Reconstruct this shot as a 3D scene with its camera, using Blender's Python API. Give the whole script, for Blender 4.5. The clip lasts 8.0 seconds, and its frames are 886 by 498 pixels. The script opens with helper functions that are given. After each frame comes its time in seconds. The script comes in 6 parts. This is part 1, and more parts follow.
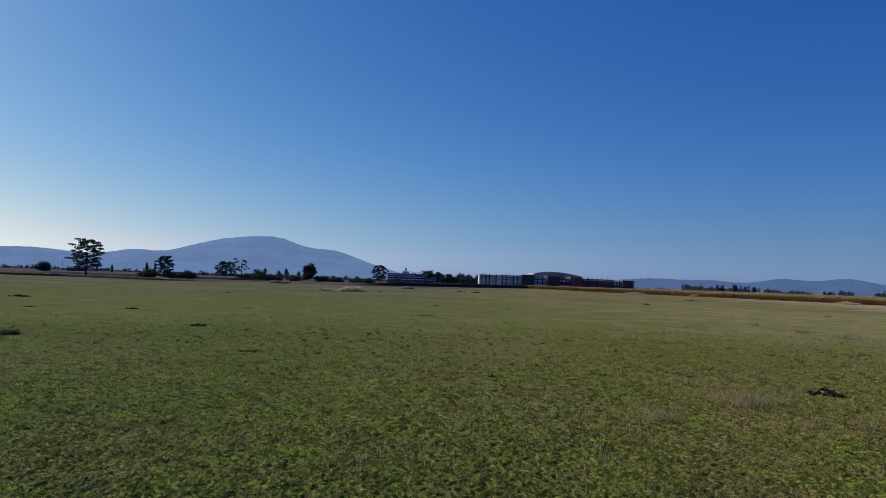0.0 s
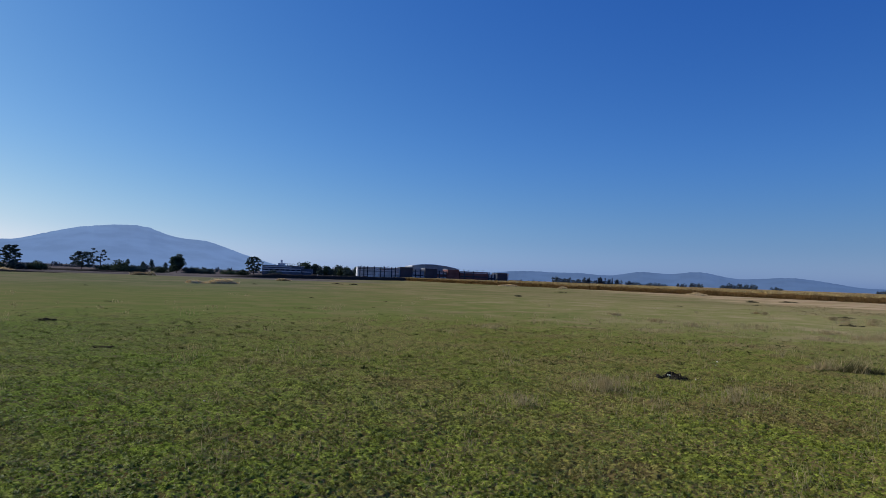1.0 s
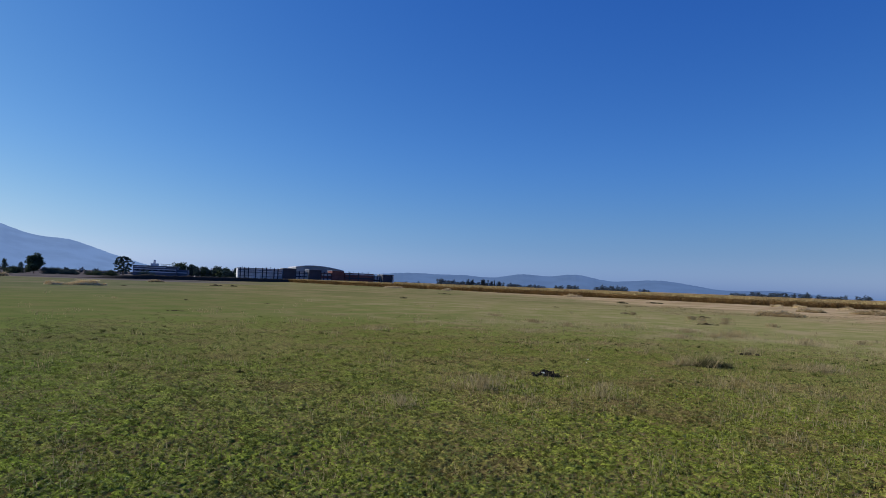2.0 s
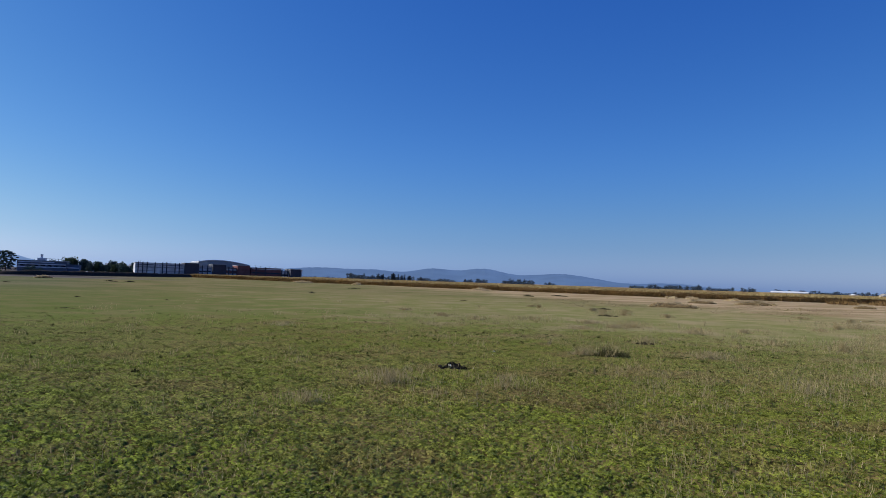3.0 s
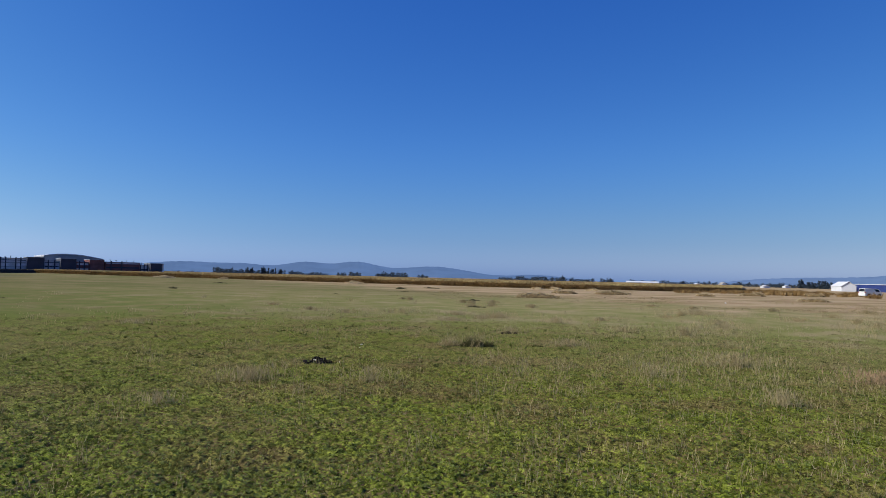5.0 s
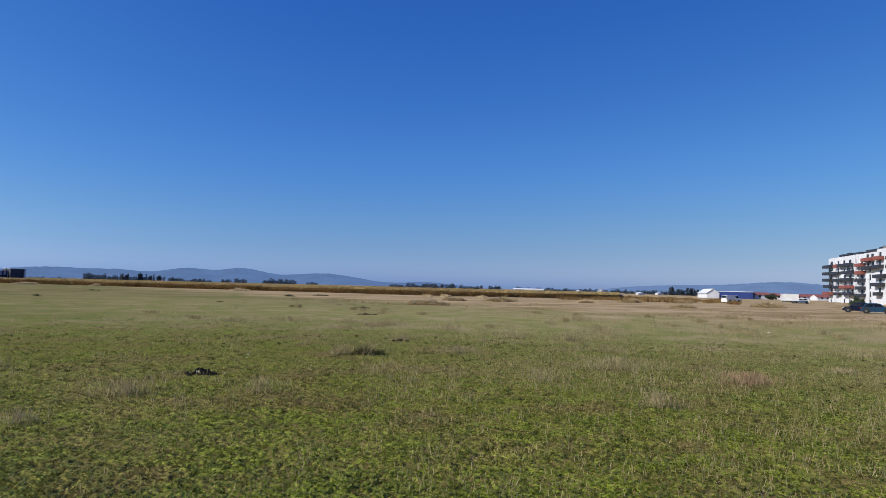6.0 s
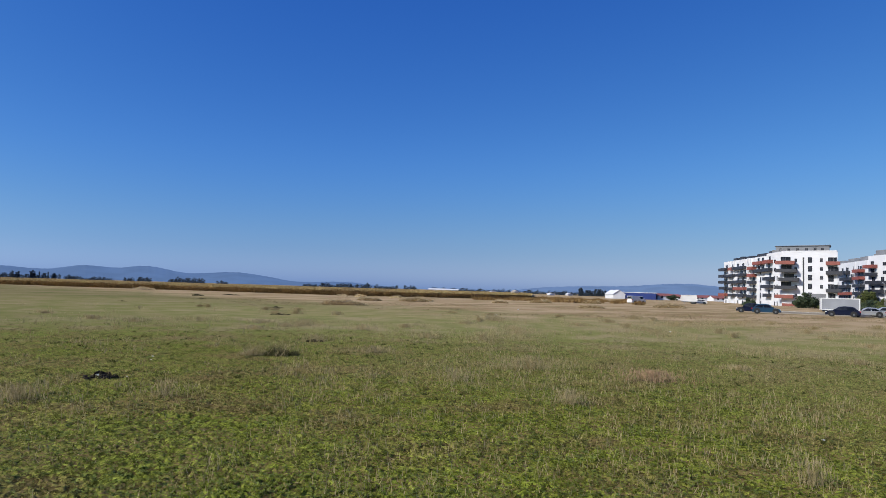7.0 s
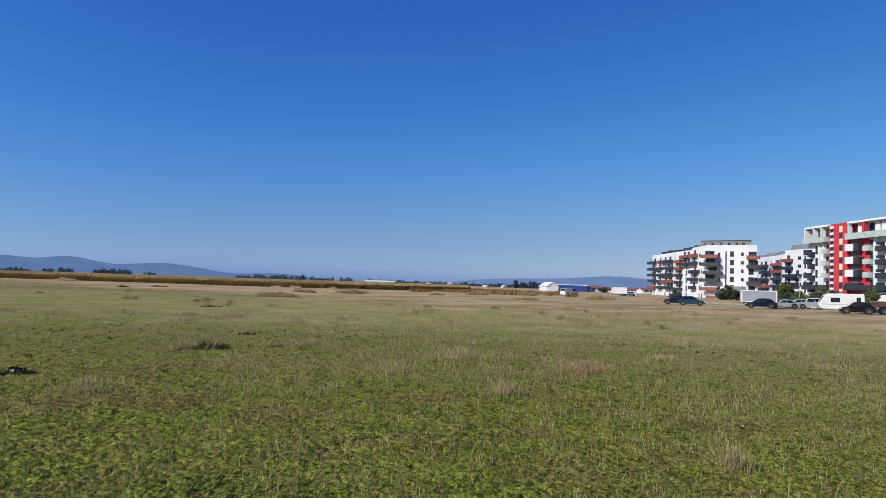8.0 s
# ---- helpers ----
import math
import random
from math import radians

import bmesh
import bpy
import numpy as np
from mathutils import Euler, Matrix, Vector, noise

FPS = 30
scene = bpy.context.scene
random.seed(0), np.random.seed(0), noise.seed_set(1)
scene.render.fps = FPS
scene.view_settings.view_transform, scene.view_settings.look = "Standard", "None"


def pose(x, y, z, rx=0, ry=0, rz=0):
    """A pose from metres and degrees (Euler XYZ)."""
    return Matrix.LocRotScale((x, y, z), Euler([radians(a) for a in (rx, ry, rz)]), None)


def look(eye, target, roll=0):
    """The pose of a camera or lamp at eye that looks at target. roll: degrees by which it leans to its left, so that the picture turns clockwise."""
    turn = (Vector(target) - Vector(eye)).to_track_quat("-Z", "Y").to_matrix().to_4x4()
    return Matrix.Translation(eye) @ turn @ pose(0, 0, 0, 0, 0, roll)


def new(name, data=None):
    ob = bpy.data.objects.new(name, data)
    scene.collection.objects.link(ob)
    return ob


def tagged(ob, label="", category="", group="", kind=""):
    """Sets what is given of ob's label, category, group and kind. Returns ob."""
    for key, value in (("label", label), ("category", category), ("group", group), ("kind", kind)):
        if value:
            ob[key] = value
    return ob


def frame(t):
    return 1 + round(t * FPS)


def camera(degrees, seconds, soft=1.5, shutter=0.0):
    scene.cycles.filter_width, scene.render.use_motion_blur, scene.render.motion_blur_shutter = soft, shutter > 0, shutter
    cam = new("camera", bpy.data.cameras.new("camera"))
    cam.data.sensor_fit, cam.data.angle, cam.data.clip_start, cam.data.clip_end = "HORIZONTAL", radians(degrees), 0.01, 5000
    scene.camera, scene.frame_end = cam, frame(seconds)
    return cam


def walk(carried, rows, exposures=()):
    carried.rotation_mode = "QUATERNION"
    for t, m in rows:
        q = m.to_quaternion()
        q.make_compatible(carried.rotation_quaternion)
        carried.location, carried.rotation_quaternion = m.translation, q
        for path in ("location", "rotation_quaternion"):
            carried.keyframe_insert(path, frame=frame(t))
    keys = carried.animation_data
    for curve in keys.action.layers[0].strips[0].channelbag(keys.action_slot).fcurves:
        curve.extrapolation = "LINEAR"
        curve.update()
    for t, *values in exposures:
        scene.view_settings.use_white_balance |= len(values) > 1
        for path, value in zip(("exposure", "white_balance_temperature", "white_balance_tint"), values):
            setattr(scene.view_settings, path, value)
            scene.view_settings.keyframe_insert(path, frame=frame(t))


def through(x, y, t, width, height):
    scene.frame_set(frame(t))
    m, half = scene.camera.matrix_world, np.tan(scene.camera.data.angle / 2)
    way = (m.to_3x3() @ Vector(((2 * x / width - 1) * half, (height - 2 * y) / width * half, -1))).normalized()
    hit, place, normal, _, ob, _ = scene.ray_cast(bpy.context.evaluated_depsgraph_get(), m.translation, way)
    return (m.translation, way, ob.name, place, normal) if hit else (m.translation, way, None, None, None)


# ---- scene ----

cam = camera(66.25, 8.0, soft=0.8)
ROWS = [
    (0.0, 0.000, 0.000, 2.016, 0.00, 2.69, -1.99),
    (0.5, 0.062, -0.006, 2.011, -4.54, 2.49, -2.14),
    (1.0, 0.114, -0.026, 2.005, -10.23, 2.40, -2.10),
    (1.5, 0.156, -0.039, 2.000, -15.53, 2.42, -2.05),
    (2.0, 0.190, -0.061, 1.996, -19.87, 2.91, -2.22),
    (3.5, 0.284, -0.140, 1.989, -30.19, 2.48, -1.85),
    (4.0, 0.343, -0.179, 1.989, -32.20, 2.57, -1.95),
    (5.5, 0.396, -0.160, 1.999, -42.25, 2.60, -1.28),
    (6.0, 0.386, -0.112, 2.004, -47.25, 3.23, -1.45),
    (6.5, 0.380, -0.082, 2.002, -51.96, 3.56, -1.43),
    (7.0, 0.394, -0.054, 2.001, -54.38, 3.43, -1.72),
    (7.5, 0.419, -0.046, 2.001, -57.30, 3.10, -1.70),
    (8.0, 0.434, -0.044, 2.001, -59.72, 2.92, -1.85),
]
EXPOSURES = [(0.0, -0.34), (0.5, -0.25), (1.0, -0.12), (2.0, -0.02), (3.5, 0.08), (5.5, 0.12), (8.0, 0.14)]
walk(cam, [(t, pose(x, y, z, 90 + pitch, roll, yaw)) for t, x, y, z, yaw, pitch, roll in ROWS], EXPOSURES)

# ---- light ----
SUN_AZ, SUN_EL = -62.0, 33.0      # degrees clockwise from +y, and above the horizon
world = bpy.data.worlds.new("sky")
scene.world = world
world.use_nodes = True
wn = world.node_tree.nodes
sky = wn.new("ShaderNodeTexSky")
sky.sky_type, sky.sun_disc = "NISHITA", False
sky.sun_elevation, sky.sun_rotation = radians(SUN_EL), radians(SUN_AZ)
sky.altitude, sky.air_density, sky.dust_density, sky.ozone_density = 400, 1.0, 1.0, 1.5
split, join = wn.new("ShaderNodeSeparateColor"), wn.new("ShaderNodeCombineColor")
world.node_tree.links.new(sky.outputs[0], split.inputs[0])
# a clear, dry autumn sky: the dim parts are a deeper blue than the model's, the bright parts paler
mean = wn.new("ShaderNodeMath")
mean.operation = "ADD"
world.node_tree.links.new(split.outputs[0], mean.inputs[0])
world.node_tree.links.new(split.outputs[1], mean.inputs[1])
height, haze = wn.new("ShaderNodeSeparateXYZ"), wn.new("ShaderNodeMapRange")
world.node_tree.links.new(wn.new("ShaderNodeTexCoord").outputs["Generated"], height.inputs[0])
world.node_tree.links.new(height.outputs[2], haze.inputs[0])
haze.interpolation_type = "SMOOTHERSTEP"
for k, v in enumerate((0.0, 0.22, 1.0, 0.0)):
    haze.inputs[k + 1].default_value = v
# the air is brighter and whiter on the sun's side
facing, lobe = wn.new("ShaderNodeVectorMath"), wn.new("ShaderNodeMapRange")
facing.operation, lobe.interpolation_type = "DOT_PRODUCT", "SMOOTHSTEP"
facing.inputs[1].default_value = (math.sin(radians(SUN_AZ)) * math.cos(radians(SUN_EL)), math.cos(radians(SUN_AZ)) * math.cos(radians(SUN_EL)), math.sin(radians(SUN_EL)))
world.node_tree.links.new(height.inputs[0].links[0].from_socket, facing.inputs[0])
world.node_tree.links.new(facing.outputs["Value"], lobe.inputs[0])
lobe.inputs[1].default_value, lobe.inputs[2].default_value = -0.5, 0.6
# a thin pale layer of dust lies on the horizon all round
dust = wn.new("ShaderNodeMapRange")
dust.interpolation_type = "SMOOTHSTEP"
dust.inputs[2].default_value, dust.inputs[3].default_value, dust.inputs[4].default_value = 0.06, 1.0, 0.0
world.node_tree.links.new(height.outputs[2], dust.inputs[0])
layers = []
for k, (gain, power) in enumerate(((0.166, 1.62), (0.294, 1.12), (2.35, 0.50))):
    up, mul = wn.new("ShaderNodeMath"), wn.new("ShaderNodeMath")
    up.operation, mul.operation = "POWER", "MULTIPLY"
    up.inputs[1].default_value, mul.inputs[1].default_value = power, gain
    world.node_tree.links.new(split.outputs[0] if k == 0 else mean.outputs[0], up.inputs[0])
    world.node_tree.links.new(up.outputs[0], mul.inputs[0])
    # haze: towards the horizon the air gets paler, most of all below the sun
    side, pale, glare = wn.new("ShaderNodeMapRange"), wn.new("ShaderNodeMath"), wn.new("ShaderNodeMath")
    side.inputs[3].default_value, side.inputs[4].default_value = ((-0.02, 0.07), (-0.18, -0.02), (-0.31, -0.17))[k]
    world.node_tree.links.new(lobe.outputs[0], side.inputs[0])
    glare.operation, pale.operation = "MULTIPLY_ADD", "MULTIPLY_ADD"
    glare.inputs[1].default_value, glare.inputs[2].default_value = 0.07, 1.0
    world.node_tree.links.new(lobe.outputs[0], glare.inputs[0])
    world.node_tree.links.new(haze.outputs[0], pale.inputs[0])
    world.node_tree.links.new(side.outputs[0], pale.inputs[1])
    low = wn.new("ShaderNodeMath")
    low.operation, low.inputs[1].default_value = "MULTIPLY_ADD", (0.24, 0.13, 0.06)[k]
    world.node_tree.links.new(dust.outputs[0], low.inputs[0])
    world.node_tree.links.new(glare.outputs[0], low.inputs[2])
    world.node_tree.links.new(low.outputs[0], pale.inputs[2])
    thick = wn.new("ShaderNodeMath")
    thick.operation = "MULTIPLY"
    world.node_tree.links.new(mul.outputs[0], thick.inputs[0])
    world.node_tree.links.new(pale.outputs[0], thick.inputs[1])
    layers.append(thick)
# the air round the sun stays bluish white
cap, cool = wn.new("ShaderNodeMath"), wn.new("ShaderNodeMath")
cap.operation, cool.operation, cap.inputs[1].default_value = "MULTIPLY", "MINIMUM", 0.88
world.node_tree.links.new(layers[1].outputs[0], cap.inputs[0])
world.node_tree.links.new(layers[0].outputs[0], cool.inputs[0])
world.node_tree.links.new(cap.outputs[0], cool.inputs[1])
for k, layer in enumerate((cool, layers[1], layers[2])):
    world.node_tree.links.new(layer.outputs[0], join.inputs[k])
world.node_tree.links.new(join.outputs[0], wn["Background"].inputs[0])
wn["Background"].inputs[1].default_value = 0.1
lamp = bpy.data.lights.new("sun", "SUN")
lamp.energy, lamp.angle, lamp.color = 4.8, radians(0.53), (1.0, 0.94, 0.85)
sun = new("sun", lamp)
a, e = radians(SUN_AZ), radians(SUN_EL)
sun.matrix_world = look((0, 0, 0), (-math.sin(a) * math.cos(e), -math.cos(a) * math.cos(e), -math.sin(e))).copy()
sun.location = (-60, 20, 60)


# ---- materials ----
def nodes_of(name, rough, metal=0.0):
    m = bpy.data.materials.new(name)
    m.use_nodes = True
    t = m.node_tree
    b = t.nodes["Principled BSDF"]
    b.inputs["Roughness"].default_value, b.inputs["Metallic"].default_value = rough, metal
    return m, t, b


def add(t, kind, **inputs):
    n = t.nodes.new(kind)
    for key, value in inputs.items():
        n.inputs[key.replace("_", " ")].default_value = value
    return n


def noise_of(t, vector, scale, detail=3.0, stretch=None):
    if stretch:
        mp = add(t, "ShaderNodeMapping", Scale=stretch)
        t.links.new(vector, mp.inputs[0])
        vector = mp.outputs[0]
    n = add(t, "ShaderNodeTexNoise", Scale=scale, Detail=detail)
    t.links.new(vector, n.inputs["Vector"])
    return n.outputs[0]


def ramp(t, value, lo, hi):
    n = add(t, "ShaderNodeMapRange")
    n.interpolation_type = "SMOOTHSTEP"
    n.inputs[1].default_value, n.inputs[2].default_value = lo, hi
    t.links.new(value, n.inputs[0])
    return n.outputs[0]


def calc(t, op, a, b):
    n = t.nodes.new("ShaderNodeMath")
    n.operation = op
    for i, v in enumerate((a, b)):
        if isinstance(v, (int, float)):
            n.inputs[i].default_value = v
        else:
            t.links.new(v, n.inputs[i])
    return n.outputs[0]


def blend(t, fac, a, b, mode="MIX"):
    n = t.nodes.new("ShaderNodeMix")
    n.data_type, n.blend_type = "RGBA", mode
    for i, v in ((0, fac), (6, a), (7, b)):
        if isinstance(v, (int, float)):
            n.inputs[i].default_value = v
        elif isinstance(v, tuple):
            n.inputs[i].default_value = (*v, 1)
        else:
            t.links.new(v, n.inputs[i])
    return n.outputs[2]


def bump_of(t, b, height, strength, dist):
    n = add(t, "ShaderNodeBump", Strength=strength, Distance=dist)
    t.links.new(height, n.inputs["Height"])
    t.links.new(n.outputs[0], b.inputs["Normal"])


def plain(name, colour, rough=0.7, vary=0.25, big=0.5, fine=9.0, bump=0.15, metal=0.0, coat=0.0):
    """A surface with stains at a large scale and grain at a small one."""
    m, t, b = nodes_of(name, rough, metal)
    co = t.nodes.new("ShaderNodeTexCoord").outputs["Object"]
    n1, n2 = noise_of(t, co, big), noise_of(t, co, fine, 4.0)
    dark = tuple(c * (1 - vary) for c in colour)
    lite = tuple(min(1, c * (1 + vary * 0.6)) for c in colour)
    c1 = blend(t, ramp(t, n1, 0.3, 0.7), dark, lite)
    c2 = blend(t, calc(t, "MULTIPLY", ramp(t, n2, 0.35, 0.75), vary), c1, colour)
    t.links.new(c2, b.inputs["Base Color"])
    b.inputs["Coat Weight"].default_value = coat
    if rough > 0.85:
        b.inputs["Specular IOR Level"].default_value = 0.03
    t.links.new(calc(t, "ADD", calc(t, "MULTIPLY", n2, 0.2), max(0.02, rough - 0.1)), b.inputs["Roughness"])
    bump_of(t, b, n2, bump, 0.01)
    return m


def foliage(name, dark, lite, through=0.3):
    """Leaves: two tones by a random number for each leaf, patches at a large scale, some light let through."""
    m, t, b = nodes_of(name, 0.8)
    b.inputs["Specular IOR Level"].default_value = 0.04
    at = t.nodes.new("ShaderNodeAttribute")
    at.attribute_name = "tone"
    pos = t.nodes.new("ShaderNodeNewGeometry").outputs["Position"]
    c = blend(t, at.outputs["Fac"], dark, lite)
    c = blend(t, calc(t, "MULTIPLY", ramp(t, noise_of(t, pos, 0.7), 0.35, 0.7), 0.5), c, lite)
    t.links.new(c, b.inputs["Base Color"])
    tr = t.nodes.new("ShaderNodeBsdfTranslucent")
    t.links.new(c, tr.inputs[0])
    mx = add(t, "ShaderNodeMixShader", Fac=through)
    t.links.new(b.outputs[0], mx.inputs[1])
    t.links.new(tr.outputs[0], mx.inputs[2])
    t.links.new(mx.outputs[0], t.nodes["Material Output"].inputs[0])
    return m


GREEN_A, GREEN_B = (0.134, 0.166, 0.017), (0.234, 0.267, 0.041)
STRAW, SOIL = (0.420, 0.310, 0.185), (0.190, 0.128, 0.058)


def meadow_colour(t, pos):
    """The meadow's colour by place: green turf, worn brown spots, dry grass towards the maize, ploughed land beyond the bank."""
    xyz = t.nodes.new("ShaderNodeSeparateXYZ")
    t.links.new(pos, xyz.inputs[0])
    x, y = xyz.outputs[0], xyz.outputs[1]
    wide, mid, small = noise_of(t, pos, 0.07, 4), noise_of(t, pos, 0.45, 4), noise_of(t, pos, 2.6, 5)
    c = blend(t, ramp(t, small, 0.12, 0.88), GREEN_A, GREEN_B)
    # a deeper green on the side away from the maize
    greener = ramp(t, calc(t, "MULTIPLY", x, -1.0), -9.0, 9.0)
    c = blend(t, calc(t, "MULTIPLY", greener, 0.75), c, blend(t, ramp(t, small, 0.12, 0.88), (0.078, 0.138, 0.023), (0.156, 0.234, 0.048)))
    c = blend(t, calc(t, "MULTIPLY", ramp(t, mid, 0.47, 0.67), calc(t, "SUBTRACT", 0.62, calc(t, "MULTIPLY", greener, 0.42))), c, SOIL)
    c = blend(t, calc(t, "MULTIPLY", ramp(t, wide, 0.40, 0.72), 0.42), c, (0.34, 0.28, 0.12))
    # towards +x the grass colour gets paler
    c = blend(t, calc(t, "MULTIPLY", ramp(t, calc(t, "SUBTRACT", x, calc(t, "MULTIPLY", y, 0.35)), 7.0, 20.0), 0.45), c, blend(t, ramp(t, small, 0.12, 0.88), (0.205, 0.235, 0.048), (0.345, 0.342, 0.105)))
    # further out dead stems mix in, coloured darker on the left for its backlight
    away = t.nodes.new("ShaderNodeVectorMath")
    away.operation = "LENGTH"
    t.links.new(pos, away.inputs[0])
    s = calc(t, "ADD", x, calc(t, "MULTIPLY", y, 0.02))
    stems = blend(t, ramp(t, s, 0.0, 42.0), blend(t, ramp(t, mid, 0.35, 0.65), (0.110, 0.128, 0.046), (0.158, 0.146, 0.066)), blend(t, ramp(t, mid, 0.35, 0.65), (0.205, 0.202, 0.082), (0.310, 0.255, 0.128)))
    c = blend(t, calc(t, "MULTIPLY", ramp(t, away.outputs["Value"], 4.0, 42.0), 0.78), c, stems)
    # tan patches of dead grass, here and there
    tan = ramp(t, calc(t, "ADD", noise_of(t, pos, 0.22, 5), calc(t, "MULTIPLY", noise_of(t, pos, 0.9, 4), 0.35)), 0.68, 0.84)
    c = blend(t, calc(t, "MULTIPLY", calc(t, "MULTIPLY", tan, ramp(t, s, -10.0, 30.0)), calc(t, "MULTIPLY", ramp(t, away.outputs["Value"], 14.0, 40.0), 0.6)), c, (0.330, 0.262, 0.150))
    # far out the green gives way to brownish dead grass
    c = blend(t, calc(t, "MULTIPLY", ramp(t, away.outputs["Value"], 40.0, 110.0), 0.8), c, blend(t, ramp(t, calc(t, "ADD", wide, noise_of(t, pos, 0.3, 5, (0.5, 1.0, 1.0))), 0.86, 1.14), blend(t, greener, (0.132, 0.134, 0.052), (0.112, 0.128, 0.066)), blend(t, greener, (0.220, 0.178, 0.092), (0.178, 0.158, 0.098))))
    # dryness grows towards the maize field
    s = calc(t, "ADD", calc(t, "SUBTRACT", x, calc(t, "MULTIPLY", y, 0.14)), calc(t, "MULTIPLY", calc(t, "SUBTRACT", noise_of(t, pos, 0.05, 5), 0.5), 36.0))
    s = calc(t, "ADD", s, calc(t, "MULTIPLY", calc(t, "SUBTRACT", noise_of(t, pos, 0.24, 5), 0.5), 46.0))
    dry = ramp(t, s, 36.0, 64.0)
    patch = ramp(t, noise_of(t, pos, 0.16, 6, (0.45, 1.0, 1.0)), 0.42, 0.58)
    c = blend(t, calc(t, "MULTIPLY", dry, 0.92), c, blend(t, patch, blend(t, ramp(t, mid, 0.4, 0.6), (0.265, 0.210, 0.100), (0.330, 0.225, 0.132)), STRAW))
    # ploughed land beyond the bank
    far = calc(t, "MULTIPLY", ramp(t, calc(t, "ADD", y, calc(t, "MULTIPLY", x, 0.1)), 160.0, 172.0), ramp(t, calc(t, "MULTIPLY", x, -1.0), -30.0, 10.0))
    strips = noise_of(t, pos, 0.02, 2, (0.25, 2.2, 1.0))
    c = blend(t, far, c, blend(t, ramp(t, strips, 0.4, 0.6), (0.082, 0.074, 0.076), (0.150, 0.132, 0.126)))
    return c, dry, small, greener


def meadow_ground():
    m, t, b = nodes_of("meadow ground", 0.95)
    pos = t.nodes.new("ShaderNodeNewGeometry").outputs["Position"]
    c, dry, small, greener = meadow_colour(t, pos)
    grain = noise_of(t, pos, 22.0, 6)
    # near the origin the ground is darker: soil colour plus painted shade between leaves
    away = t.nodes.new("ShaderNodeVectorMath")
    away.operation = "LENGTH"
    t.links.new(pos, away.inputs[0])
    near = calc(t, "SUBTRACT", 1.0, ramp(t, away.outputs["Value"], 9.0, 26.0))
    c = blend(t, calc(t, "MULTIPLY", near, 0.5), c, blend(t, ramp(t, small, 0.35, 0.65), blend(t, greener, (0.150, 0.118, 0.044), (0.100, 0.108, 0.042)), blend(t, greener, (0.205, 0.165, 0.064), (0.150, 0.155, 0.064))))
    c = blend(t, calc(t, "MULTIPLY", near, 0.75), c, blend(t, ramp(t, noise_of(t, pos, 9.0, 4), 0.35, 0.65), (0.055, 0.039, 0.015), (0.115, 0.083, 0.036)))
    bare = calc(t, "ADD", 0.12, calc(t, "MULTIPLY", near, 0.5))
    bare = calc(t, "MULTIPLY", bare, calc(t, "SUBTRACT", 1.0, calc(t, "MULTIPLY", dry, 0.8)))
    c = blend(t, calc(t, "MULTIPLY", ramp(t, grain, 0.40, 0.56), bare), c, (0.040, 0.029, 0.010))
    t.links.new(c, b.inputs["Base Color"])
    b.inputs["Specular IOR Level"].default_value = 0.0
    bump_of(t, b, calc(t, "ADD", grain, calc(t, "MULTIPLY", small, 1.2)), 0.6, 0.04)
    return m


def meadow_sod():
    """Matted turf: the meadow's colour broken into leaf-sized flecks, with dead brown matter between."""
    m, t, b = nodes_of("meadow sod", 0.9)
    pos = t.nodes.new("ShaderNodeNewGeometry").outputs["Position"]
    c, dry, small, greener = meadow_colour(t, pos)
    cells = add(t, "ShaderNodeTexVoronoi", Scale=38.0)
    t.links.new(pos, cells.inputs["Vector"])
    fleck = t.nodes.new("ShaderNodeSeparateColor")
    t.links.new(cells.outputs["Color"], fleck.inputs[0])
    n = add(t, "ShaderNodeHueSaturation")
    t.links.new(calc(t, "ADD", calc(t, "MULTIPLY", fleck.outputs[0], 1.1), 0.22), n.inputs["Value"])
    t.links.new(c, n.inputs["Color"])
    litter = calc(t, "MULTIPLY", ramp(t, fleck.outputs[1], 0.50, 0.62), ramp(t, noise_of(t, pos, 1.6, 4), 0.36, 0.58))
    c = blend(t, calc(t, "MULTIPLY", litter, 0.8), n.outputs[0], blend(t, greener, (0.170, 0.118, 0.052), (0.112, 0.104, 0.060)))
    t.links.new(c, b.inputs["Base Color"])
    b.inputs["Specular IOR Level"].default_value = 0.0
    bump_of(t, b, calc(t, "ADD", noise_of(t, pos, 60.0, 4), fleck.outputs[2]), 0.6, 0.015)
    return m


def meadow_blades():
    m, t, b = nodes_of("meadow blades", 0.55)
    pos = t.nodes.new("ShaderNodeNewGeometry").outputs["Position"]
    c, dry, small, greener = meadow_colour(t, pos)
    at = t.nodes.new("ShaderNodeAttribute")
    at.attribute_name = "tone"
    c = blend(t, ramp(t, at.outputs["Fac"], 0.96, 1.06), c, (0.30, 0.235, 0.105))
    n = add(t, "ShaderNodeHueSaturation")
    t.links.new(calc(t, "ADD", calc(t, "MULTIPLY", at.outputs["Fac"], 0.66), 0.24), n.inputs["Value"])
    t.links.new(c, n.inputs["Color"])
    c = n.outputs[0]
    t.links.new(c, b.inputs["Base Color"])
    b.inputs["Specular IOR Level"].default_value = 0.02
    tr = t.nodes.new("ShaderNodeBsdfTranslucent")
    t.links.new(c, tr.inputs[0])
    mx = add(t, "ShaderNodeMixShader", Fac=0.38)
    t.links.new(b.outputs[0], mx.inputs[1])
    t.links.new(tr.outputs[0], mx.inputs[2])
    t.links.new(mx.outputs[0], t.nodes["Material Output"].inputs[0])
    return m


